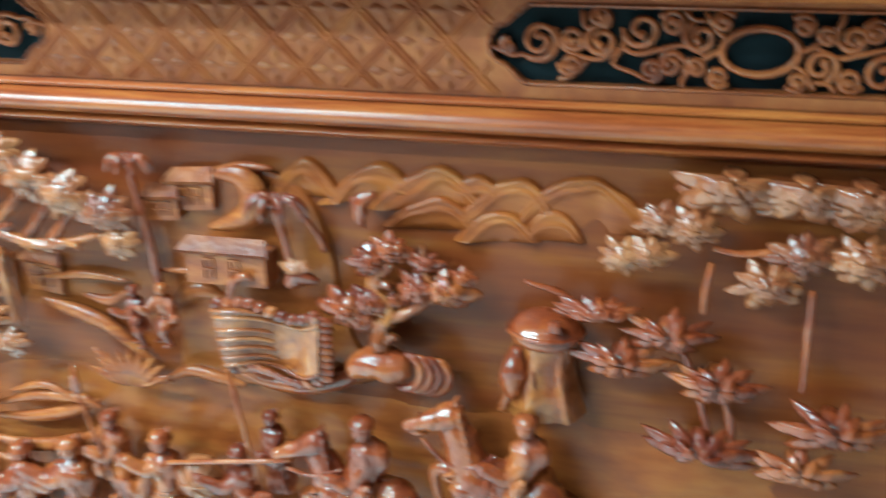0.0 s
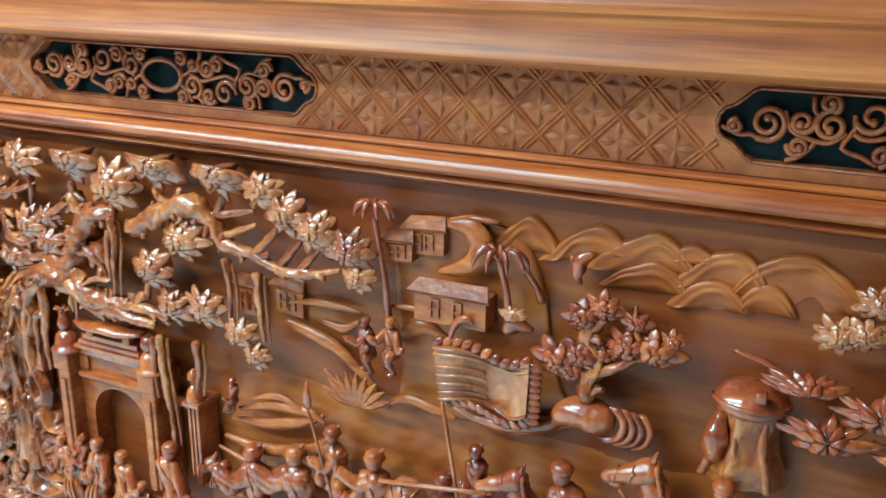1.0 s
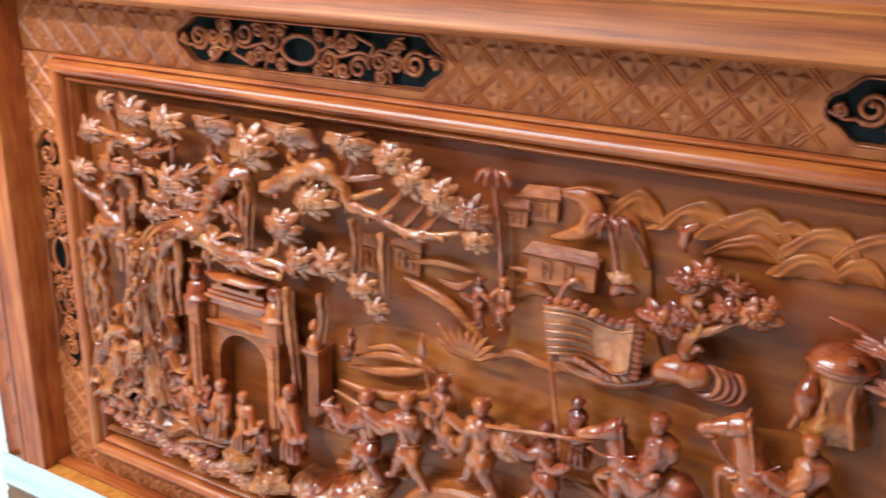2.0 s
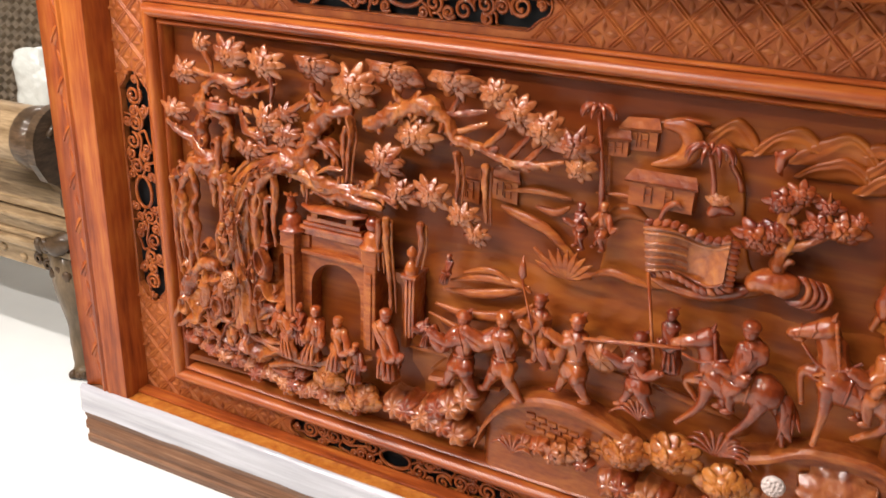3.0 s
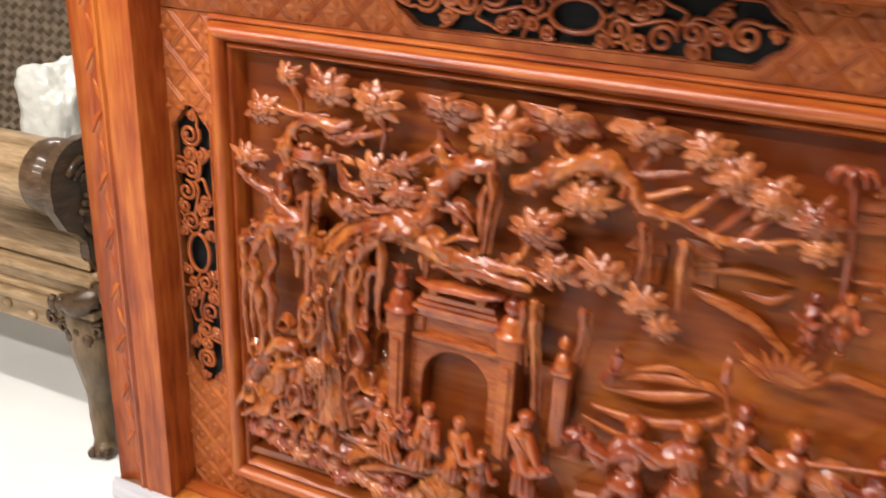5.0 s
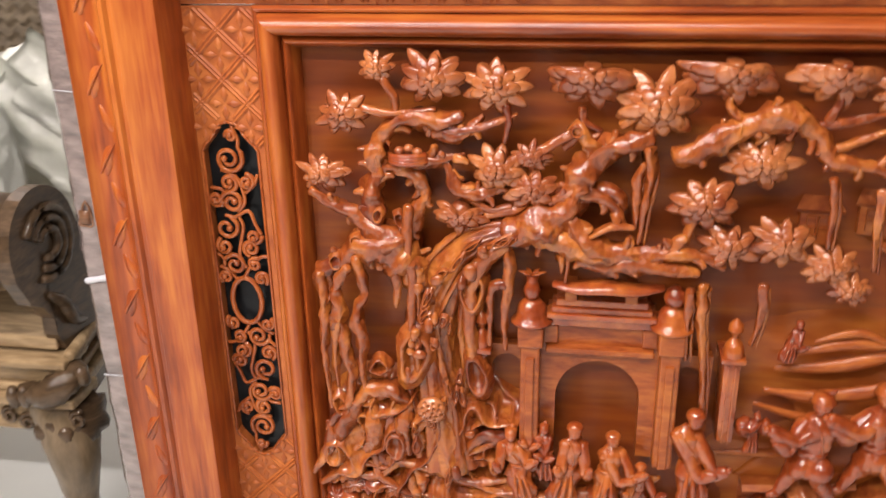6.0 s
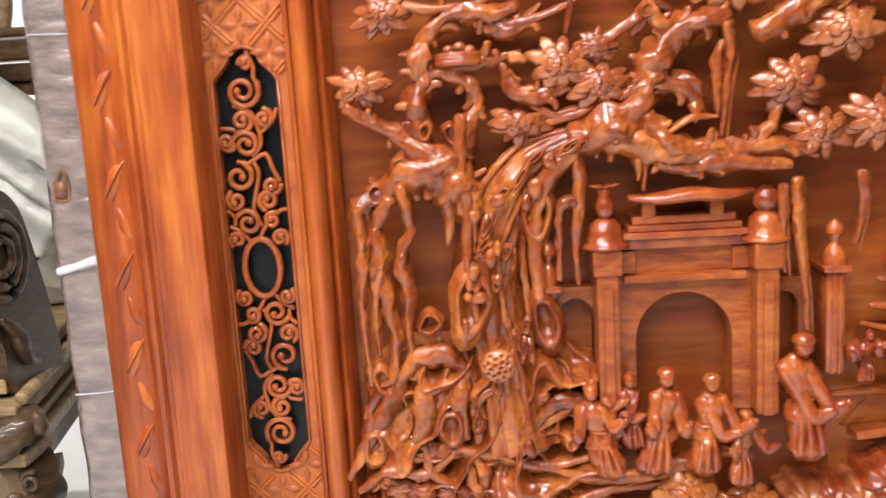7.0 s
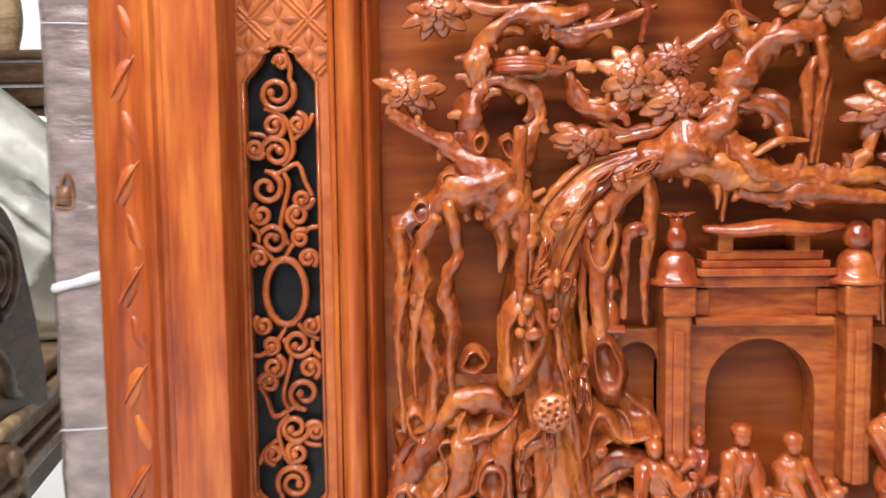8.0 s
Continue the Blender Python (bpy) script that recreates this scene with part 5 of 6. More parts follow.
def mound(p0, p1, top):
    """A far hill in shallow relief: a rounded crest with a second contour cut below it."""
    bm = bmesh.new()
    rows = []
    mx, half = (p0[0] + p1[0]) / 2, 0.66 * (p1[0] - p0[0])
    peak = top[1] - (p0[1] + p1[1]) / 2 + 0.006
    lean = (top[0] - mx) / half
    for i in range(29):
        t = -1 + i / 14
        x = mx + half * t
        base = p0[1] + (p1[1] - p0[1]) * (t + 1) / 2 - 0.010
        u = t - lean * (1 - t * t) * 0.8
        crest = max(0.0, math.cos(0.5 * math.pi * u)) ** 0.8 + 0.12 * noise.noise((x * 38, p0[1] * 30, 2)) * (1 - t * t)
        height = max(peak * crest + 0.004 * (1 - t * t), 0.0004)
        g = min(1, height / 0.016)
        row = []
        for drop, d in ((0.0, -0.002), (0.0008, 0.0050), (0.0030, 0.0082), (0.0064, 0.0086), (0.0090, 0.0074), (0.0115, 0.0072), (0.0135, 0.0082), (0.0160, 0.0086), (0.0190, 0.0078), (0.0220, 0.0062), (0.030, 0.0050), (0.042, 0.0032), (0.070, 0.0008)):
            f = min(drop * (1.0 + 0.9 * noise.noise((x * 22, top[1] * 60, 4.0))), height) + (0.0004 * drop / 0.07)
            row.append(bm.verts.new((x, BOARD - d * (0.1 + 0.9 * g), base + height - f)))
        rows.append(row)
    for a, b in zip(rows, rows[1:]):
        for k in range(12):
            bm.faces.new((a[k], b[k], b[k + 1], a[k + 1]))
    return part("far_hill", bm, terrain_wood, relief, smooth=True)


for p0, p1, top in (((1.157, 0.958), (1.227, 0.958), (1.200, 0.992)), ((1.221, 0.946), (1.310, 0.971), (1.285, 0.989)), ((1.285, 0.946), (1.387, 0.959), (1.348, 0.992)), ((1.300, 0.927), (1.386, 0.931), (1.355, 0.958)), ((1.373, 0.973), (1.423, 0.971), (1.394, 0.985)),
                    ((1.379, 0.940), (1.468, 0.955), (1.443, 0.983)), ((1.381, 0.916), (1.456, 0.923), (1.421, 0.947)), ((1.457, 0.940), (1.579, 0.939), (1.507, 0.991)), ((1.453, 0.926), (1.507, 0.926), (1.480, 0.953))):
    mound(p0, p1, top)


def house(a, b, drop, y=-0.012, depth=0.026, thick=0.014):
    """A low house: walls with door and window under an overhanging slanted roof from a to b."""
    bm = bmesh.new()
    d = Vector((b[0] - a[0], 0, b[1] - a[1]))
    up = Vector((0, 0, thick))
    q = [Vector(P3(a, y - 0.016)), Vector(P3(b, y - 0.016)), Vector(P3(b, y)) + up + Vector((-0.008, 0, 0)), Vector(P3(a, y)) + up + Vector((0.010, 0, 0))]
    vs = [bm.verts.new(p) for p in q] + [bm.verts.new(p + Vector((0, 0.004, -0.005))) for p in q]
    for f in ((0, 1, 2, 3), (4, 7, 6, 5), (0, 4, 5, 1), (1, 5, 6, 2), (2, 6, 7, 3), (3, 7, 4, 0)):
        bm.faces.new([vs[i] for i in f])
    roof = part("house_roof", bm, leaf_wood, relief)
    bm = bmesh.new()
    w = [(a[0] + 0.008, a[1] - 0.003), (b[0] - 0.006, b[1] - 0.003)]
    f = [bm.verts.new((w[0][0], y - 0.008, w[0][1])), bm.verts.new((w[1][0], y - 0.008, w[1][1])), bm.verts.new((w[1][0], y - 0.008, w[1][1] - drop)), bm.verts.new((w[0][0], y - 0.008, w[0][1] - drop))]
    g = [bm.verts.new((v.co.x, BOARD, v.co.z)) for v in f]
    bm.faces.new(f)
    for i in range(4):
        bm.faces.new((f[i], g[i], g[(i + 1) % 4], f[(i + 1) % 4]))
    part("house_wall", bm, far_wood, relief)
    for k, t in enumerate((0.3, 0.62)):
        bm = bmesh.new()
        cx, cz = w[0][0] + (w[1][0] - w[0][0]) * t, w[0][1] + (w[1][1] - w[0][1]) * t - drop * 0.5
        for e in ((-0.006, -0.005, -0.009, 0.009), (0.005, 0.006, -0.009, 0.009), (-0.006, 0.006, 0.008, 0.010), (-0.006, 0.006, -0.001, 0.0005)):
            box(bm, cx + e[0], cx + e[1], y - 0.011, y - 0.007, cz + e[2] * drop / 0.03, cz + e[3] * drop / 0.03)
        part("house_window", bm, far_wood, relief)


house((1.048, 0.886), (1.162, 0.887), 0.040, -0.020)
house((0.995, 0.941), (1.048, 0.944), 0.028, -0.002)
house((1.023, 0.959), (1.090, 0.963), 0.034, 0.006)
house((0.733, 0.830), (0.792, 0.828), 0.045, 0.014)
house((0.802, 0.840), (0.863, 0.835), 0.040, 0.015)
# curling cliff beside the houses
bm = bmesh.new()
tube(bm, [P3(p, -0.008) for p in ((1.095, 0.972), (1.123, 0.971), (1.140, 0.951), (1.132, 0.927), (1.108, 0.914), (1.083, 0.907))], [0.006, 0.014, 0.017, 0.015, 0.010, 0.004], 10, 5, flat=0.6)
part("cliff", bm, far_wood, relief, smooth=True)
bm = bmesh.new()
tube(bm, [P3(p, 0.0) for p in ((1.093, 0.976), (1.126, 0.981), (1.159, 0.981))], [0.003, 0.006, 0.003], 8, 4)
part("cliff", bm, far_wood, relief, smooth=True)
limb(((1.285, 0.964), (1.271, 0.954), (1.268, 0.936), (1.273, 0.925)), (0.004, 0.009, 0.007, 0.002), "rock", y=-0.016)
limb(((1.259, 0.957), (1.269, 0.950), (1.275, 0.953)), (0.003, 0.006, 0.004), "rock", y=-0.016)


def palm(top, foot, r, y=-0.026, n=9):
    bm = bmesh.new()
    tube(bm, [P3(foot, y + 0.01), ((foot[0] + top[0]) / 2 + 0.003, y + 0.004, (foot[1] + top[1]) / 2), P3(top, y)], [0.006, 0.0045, 0.004], 8, 6, 0.3)
    for k in range(n):
        a = math.tau * k / n + 0.3
        d = Vector((math.cos(a), 0.55 * math.sin(a), 0))
        c = Vector(P3(top, y))
        tube(bm, [tuple(c), tuple(c + d * r * 0.55 + Vector((0, 0, r * 0.42))), tuple(c + d * r + Vector((0, 0, r * 0.12))), tuple(c + d * r * 1.12 + Vector((0, 0, -r * 0.3)))], [0.002, 0.0042, 0.0038, 0.001], 6, 3, flat=0.7)
    return part("palm", bm, carved, relief, smooth=True)


palm((0.994, 0.981), (1.013, 0.813), 0.026)
palm((1.171, 0.941), (1.185, 0.857), 0.034)
palm((1.200, 0.929), (1.220, 0.888), 0.0001, -0.010, 1)
# striped banner with a scalloped hem
f0, f1, f2, f3 = (1.089, 0.815), (1.222, 0.816), (1.221, 0.743), (1.103, 0.743)
nu, nv = 30, 10


def cloth(u, v, d=0.0):
    x = (1 - v) * ((1 - u) * f0[0] + u * f1[0]) + v * ((1 - u) * f3[0] + u * f2[0])
    z = (1 - v) * ((1 - u) * f0[1] + u * f1[1]) + v * ((1 - u) * f3[1] + u * f2[1])
    return (x, -0.034 - d - 0.011 * math.sin(u * 6.5 + v * 0.8 + 0.4), z + 0.010 * math.sin(u * 6.2 + 0.4) * (0.3 + u))


bm = bmesh.new()
front = [[bm.verts.new(cloth(i / nu, j / nv)) for i in range(nu + 1)] for j in range(nv + 1)]
back = [[bm.verts.new(cloth(i / nu, j / nv, -0.008)) for i in range(nu + 1)] for j in range(nv + 1)]
for j in range(nv):
    for i in range(nu):
        bm.faces.new((front[j][i], front[j][i + 1], front[j + 1][i + 1], front[j + 1][i]))
        bm.faces.new((back[j][i], back[j + 1][i], back[j + 1][i + 1], back[j][i + 1]))
for i in range(nu):
    bm.faces.new((front[0][i], back[0][i], back[0][i + 1], front[0][i + 1]))
    bm.faces.new((front[nv][i], front[nv][i + 1], back[nv][i + 1], back[nv][i]))
for j in range(nv):
    bm.faces.new((front[j][0], front[j + 1][0], back[j + 1][0], back[j][0]))
    bm.faces.new((front[j][nu], back[j][nu], back[j + 1][nu], front[j + 1][nu]))
flag = part("banner", bm, bush_wood, relief, "waving striped banner", smooth=True, seam=True)
for v, u1 in ((0.03, 1.0), (0.14, 1.0), (0.36, 0.5), (0.52, 0.5), (0.68, 0.5), (0.84, 0.5), (0.97, 1.0)):
    bm = bmesh.new()
    tube(bm, [cloth(u1 * i / 10, v, 0.001) for i in range(11)], 0.0026, 6, 2)
    part("banner_stripe", bm, leaf_wood, relief, smooth=True)


def scallop(e, tip, nrm):
    bm = bmesh.new()
    leaf(bm, P3(e, -0.037), (e[0] + tip[0], -0.034, e[1] + tip[1]), 0.0065, 0.003, nrm, 0.0, 0.6)
    part("hem_scallop", bm, carved, relief, smooth=True)


for k in range(9):
    u = k / 8
    scallop((f1[0] * (1 - u) + f2[0] * u - 0.006, f1[1] * (1 - u) + f2[1] * u), (0.022, -0.006), (0, -1, 0.2))
for k in range(10):
    u = k / 10
    dz = 0.010 * math.sin(u * 6.2 + 0.4) * (0.3 + u)
    scallop((f0[0] * (1 - u) + f1[0] * u, f0[1] * (1 - u) + f1[1] * u + dz), (0.013, 0.012), (0, -1, 0.2))
    scallop((f3[0] * (1 - u) + f2[0] * u, f3[1] * (1 - u) + f2[1] * u + dz), (0.015, -0.012), (0, -1, -0.2))
# cloud scroll under the banner and grass tuft above it
limb(((1.101, 0.721), (1.139, 0.710), (1.192, 0.709), (1.242, 0.726), (1.261, 0.743)), (0.004, 0.009, 0.011, 0.010, 0.004), "cloud_scroll", y=-0.006, gnarl=0.1)
limb(((1.110, 0.827), (1.119, 0.852), (1.133, 0.860), (1.141, 0.855)), (0.003, 0.005, 0.005, 0.002), "grass_blade", y=-0.034, gnarl=0)
limb(((1.182, 0.849), (1.195, 0.860), (1.216, 0.856)), (0.008, 0.010, 0.004), "rock", y=-0.02)
spray((1.191, 0.868), 0.016, -0.026, fan=(20, 170))
# rolled log with ringed end
bm = bmesh.new()
tube(bm, [P3(p, -0.028) for p in ((1.259, 0.752), (1.279, 0.763), (1.303, 0.762), (1.321, 0.762))], [0.014, 0.020, 0.021, 0.018], 12, 4, 0.25)
part("log", bm, carved, relief, smooth=True)
for k in range(4):
    bm = bmesh.new()
    tube(bm, [(1.322 + 0.010 * k + 0.020 * math.cos(a), -0.034 + 0.004 * k, 0.760 - 0.003 * k + 0.022 * math.sin(a)) for a in [radians(-115 + 25 * i) for i in range(9)]], [0.002] + [0.0052] * 7 + [0.002], 8, 3)
    part("log_end", bm, carved, relief, smooth=True)
# tree trunk of the pink-toned tree
limb(((1.299, 0.817), (1.304, 0.838), (1.289, 0.859), (1.294, 0.877), (1.295, 0.895)), (0.010, 0.008, 0.007, 0.006, 0.004))
limb(((1.299, 0.819), (1.325, 0.832), (1.346, 0.846), (1.367, 0.857)), (0.007, 0.006, 0.005, 0.003))
limb(((1.292, 0.784), (1.293, 0.802), (1.299, 0.819)), (0.010, 0.009, 0.009))
limb(((1.353, 0.869), (1.345, 0.889), (1.344, 0.914)), (0.004, 0.004, 0.002), "twig")
# stems of the long-leaved plants and far tree
for q in (((1.611, 0.837), (1.631, 0.808), (1.651, 0.756), (1.668, 0.702)), ((1.665, 0.784), (1.681, 0.746), (1.694, 0.684)), ((1.563, 0.800), (1.595, 0.790), (1.611, 0.805)), ((1.457, 0.880), (1.491, 0.872), (1.518, 0.856)), ((1.647, 0.934), (1.682, 0.931), (1.729, 0.944), (1.758, 0.955)),
          ((1.646, 0.918), (1.643, 0.887), (1.643, 0.862)), ((1.746, 0.897), (1.748, 0.848), (1.751, 0.783))):
    limb(q, [0.003] + [0.004] * (len(q) - 2) + [0.003], "stem", y=-0.024)
# stump with a domed lid
c, b = (1.480, 0.819), (1.493, 0.721)
s = 0.038
bm = bmesh.new()
lathe(bm, c[0], -0.012, b[1], [(s * 1.25, 0.0), (s * 0.95, 0.03), (s * 0.80, (c[1] - b[1]) * 0.6), (s * 0.98, (c[1] - b[1]) * 0.92), (s * 1.02, c[1] - b[1])], 20, 0.8)
for v in bm.verts:
    a = math.atan2(v.co.y + 0.012, v.co.x - c[0])
    k = 1 if v.co.z < c[1] - 0.02 else 0.1
    v.co.x += 0.005 * math.sin(5 * a + 0.7) * k
    v.co.y += 0.007 * math.sin(4 * a) * k
stump = part("stump", bm, bark_wood, relief, "tree stump with a domed lid", smooth=True)
for a, r in ((-2.7, 0.008), (-1.9, 0.006), (-0.9, 0.007)):
    bm = bmesh.new()
    tube(bm, [(c[0] + s * 0.86 * math.cos(a), -0.012 + s * 0.70 * math.sin(a), c[1] - 0.01), (c[0] + s * 0.84 * math.cos(a), -0.012 + s * 0.68 * math.sin(a), (c[1] + b[1]) / 2), (c[0] + s * 1.3 * math.cos(a), -0.010 + s * 0.95 * math.sin(a), b[1])], [r * 0.4, r, r * 0.7], 8, 5, 0.5)
    part("ridge", bm, bark_wood, relief, smooth=True)
bm = bmesh.new()
ball(bm, (c[0], -0.014, c[1] + 0.002), s * 1.10, s * 0.90, s * 0.50, 24, 14, 0.0, pose(0, 0, 0, 14, 0, 0))
tube(bm, [(c[0] + s * 1.10 * math.cos(a), -0.014 + s * 0.90 * math.sin(a), c[1] + 0.002) for a in [math.tau * i / 20 for i in range(20)]], 0.003, 6, 1, closed=True)
box(bm, c[0] + 0.006, c[0] + 0.018, -0.050, -0.036, c[1] + 0.014, c[1] + 0.026, 0.002)
part("stump_lid", bm, carved, relief, smooth=True)
limb(((1.451, 0.801), (1.448, 0.775), (1.447, 0.745)), (0.008, 0.015, 0.010), "rock", y=-0.030)

# ---- the carving: foreground ----


def slab(pts, low, y, thick, name, mat, bank=False):
    """A rounded bank or bridge deck that follows a line."""
    line = catmull(pts, 6)
    bm = bmesh.new()
    rows = []
    for k, (x, z) in enumerate(line):
        g = min(1, (0.3 + k) / 7, (0.3 + len(line) - 1 - k) / 7) if bank else 1
        s = (y + 0.026 - BOARD) * g + BOARD
        rows.append([bm.verts.new(p) for p in ((x, BOARD, z + 0.004), (x, y + 0.006, z + 0.003), (x, y, z - 0.003), (x, y, z - thick + 0.003), (x, s - 0.002, z - thick), (x, s, low if bank else z - thick - 0.002), (x, BOARD + 0.002, low if bank else z - thick - 0.002))])
    for a, b in zip(rows, rows[1:]):
        for i in range(6):
            bm.faces.new((a[i], a[i + 1], b[i + 1], b[i]))
    bm.faces.new(rows[0])
    bm.faces.new(rows[-1])
    return part(name, bm, mat, relief, smooth=True, seam=True)


slab(((0.823, 0.320), (0.841, 0.371), (0.881, 0.424), (0.939, 0.450), (0.997, 0.456), (1.049, 0.446), (1.101, 0.426), (1.133, 0.403)), FZ0 - 0.01, -0.040, 0.016, "bridge", far_wood, True)
slab(((1.288, 0.447), (1.331, 0.463), (1.379, 0.491), (1.428, 0.500), (1.485, 0.500), (1.536, 0.484), (1.487, 0.603), (1.555, 0.572)), FZ0 - 0.01, -0.036, 0.014, "bridge", far_wood, True)
slab(((0.084, 0.288), (0.287, 0.296), (0.413, 0.304), (0.611, 0.329), (0.828, 0.330)), FZ0 - 0.01, -0.010, 0.010, "bank", board_wood, True)
slab(((0.710, 0.417), (0.780, 0.424), (0.859, 0.436)), FZ0 + 0.03, -0.018, 0.008, "bank", far_wood, True)
# paving on the bridge wall
for i in range(7):
    for j in range(3):
        p = (0.915, 0.397)
        bm = box(bmesh.new(), p[0] + 0.021 * i + 0.010 * (j % 2), p[0] + 0.021 * i + 0.010 * (j % 2) + 0.018, -0.0195, -0.010, p[1] - 0.012 * j - 0.006 * i * 0.6, p[1] - 0.012 * j - 0.006 * i * 0.6 + 0.010, 0.002)
        part("bridge_stone", bm, far_wood, relief)
# plates of higher ground in low relief
def plate(outline, high, name, mat):
    """A gently domed plate of ground with a rolled edge, standing off the board."""
    line = catmull(list(outline) + [outline[0]], 7)[:-1]
    cx, cz = sum(p[0] for p in line) / len(line), sum(p[1] for p in line) / len(line)
    bm = bmesh.new()
    rings = []
    for f, d in ((1.0, -0.002), (0.998, 0.5), (0.985, 0.85), (0.965, 1.0), (0.92, 0.88), (0.75, 0.80), (0.45, 0.92), (0.12, 0.9)):
        rings.append([bm.verts.new((cx + (x - cx) * f, BOARD - high * (d + 0.25 * noise.noise((x * 9, z * 9, 5 * f)) * (1 - f)), cz + (z - cz) * f)) for x, z in line])
    n = len(line)
    for a, b in zip(rings, rings[1:]):
        for i in range(n):
            bm.faces.new((a[i], a[(i + 1) % n], b[(i + 1) % n], b[i]))
    bm.faces.new(rings[-1])
    return part(name, bm, mat, relief, smooth=True)


plate(((1.012, 0.700), (1.032, 0.708), (1.072, 0.697), (1.110, 0.691), (1.150, 0.700), (1.184, 0.696), (1.222, 0.712), (1.254, 0.709), (1.285, 0.733), (1.252, 0.762), (1.232, 0.830), (1.222, 0.890), (1.196, 0.950), (1.150, 0.974), (1.085, 0.974), (1.022, 0.955), (1.006, 0.900), (1.012, 0.820), (1.018, 0.760)), 0.007, "village_ground", terrain_wood)
plate(((0.700, 0.420), (0.740, 0.462), (0.800, 0.488), (0.880, 0.520), (0.960, 0.535), (1.050, 0.520), (1.150, 0.520), (1.260, 0.500), (1.300, 0.470), (1.200, 0.430), (1.120, 0.440), (1.000, 0.470), (0.900, 0.460), (0.820, 0.430)), 0.007, "roadway", terrain_wood)
# low rolling ground cut in shallow steps behind the figures
bm = bmesh.new()
nx, nz, g = 130, 64, []
for j in range(nz + 1):
    row = []
    for i in range(nx + 1):
        u, v = i / nx, j / nz
        x, z = 0.62 + 1.20 * u, 0.285 + 0.42 * v
        h = 0.5 + 0.5 * noise.noise((x * 5.5 + 0.6 * z, z * 9.0 - 2.2 * x, 4.2)) + 0.25 * noise.noise((x * 12, z * 18, 1.7))
        step = (math.floor(h * 5) + min(1, (h * 5 % 1) * 3.5)) / 5
        fade = min(1, u * 7) * min(1, (1 - u) * 7) * min(1, (1 - v) * 5)
        row.append(bm.verts.new((x, BOARD + 0.0015 - 0.015 * max(0, step - 0.15) * fade, z)))
    g.append(row)
for j in range(nz):
    for i in range(nx):
        bm.faces.new((g[j][i], g[j][i + 1], g[j + 1][i + 1], g[j + 1][i]))
part("rolling_ground", bm, terrain_wood, relief, "shallow stepped hillside", smooth=True)
# terraces and boat between the gate and the bridge
for q, r, y in ((((0.831, 0.785), (0.867, 0.775), (0.918, 0.758), (0.980, 0.709)), 0.010, 0.004), (((0.899, 0.725), (0.946, 0.692), (1.005, 0.691)), 0.008, -0.004), (((1.005, 0.698), (1.037, 0.713), (1.075, 0.708), (1.108, 0.701)), 0.008, -0.008), (((0.710, 0.559), (0.778, 0.542), (0.844, 0.548)), 0.007, -0.020),
                (((0.721, 0.579), (0.789, 0.573), (0.874, 0.593), (0.910, 0.622)), 0.010, -0.016), (((0.733, 0.609), (0.799, 0.616), (0.862, 0.634), (0.898, 0.652)), 0.009, -0.010), (((0.749, 0.632), (0.809, 0.651), (0.872, 0.655), (0.903, 0.645)), 0.008, -0.014), (((0.776, 0.656), (0.829, 0.671), (0.882, 0.649)), 0.006, -0.018),
                (((0.998, 0.846), (1.044, 0.849), (1.084, 0.849)), 0.004, -0.010), (((0.896, 0.799), (0.930, 0.795), (0.954, 0.808)), 0.008, 0.0), (((1.012, 0.793), (1.047, 0.818), (1.084, 0.809)), 0.014, 0.010), (((0.835, 0.815), (0.895, 0.824), (0.953, 0.821)), 0.006, 0.006),
                (((0.663, 0.466), (0.733, 0.471), (0.779, 0.470)), 0.006, -0.004), (((1.131, 0.521), (1.188, 0.513), (1.263, 0.500)), 0.008, -0.004), (((0.899, 0.521), (0.950, 0.533), (0.992, 0.531)), 0.008, 0.004)):
    limb(q, [r * 0.4] + [r] * (len(q) - 2) + [r * 0.4], "terrace", far_wood, 0.15, y, flat=0.8)
bm = bmesh.new()
c = (0.966, 0.691)
for k in range(9):
    a = radians(25 + 130 * k / 8)
    leaf(bm, P3(c, -0.024), (c[0] + 0.062 * math.cos(a), -0.030, c[1] + 0.056 * math.sin(a)), 0.007, 0.006, (0, -1, 0.2), 0.002)
part("fan_leaf", bm, far_wood, relief, "fan of long grass blades", smooth=True)
for c, r in (((0.698, 0.528), 0.012), ((0.727, 0.531), 0.010), ((0.742, 0.520), 0.008)):
    part("rock", ball(bmesh.new(), P3(c, -0.03), r, r, r * 1.2, 10, 8, 0.4), carved, relief, smooth=True)
# round-leaved shrubs
for c, r in (((0.497, 0.362), 0.036), ((0.574, 0.337), 0.037), ((1.106, 0.392), 0.040), ((1.189, 0.417), 0.043), ((1.278, 0.388), 0.043), ((0.534, 0.308), 0.018)):
    spray(c, r, -0.034, bush_wood, rings=((1.0, 12, 0.0), (0.84, 11, 0.24), (0.64, 9, 0.44), (0.42, 7, 0.58), (0.2, 3, 0.66)), wide=0.29, blunt=0.9, core=0.62)
# overlapping shell-like rocks


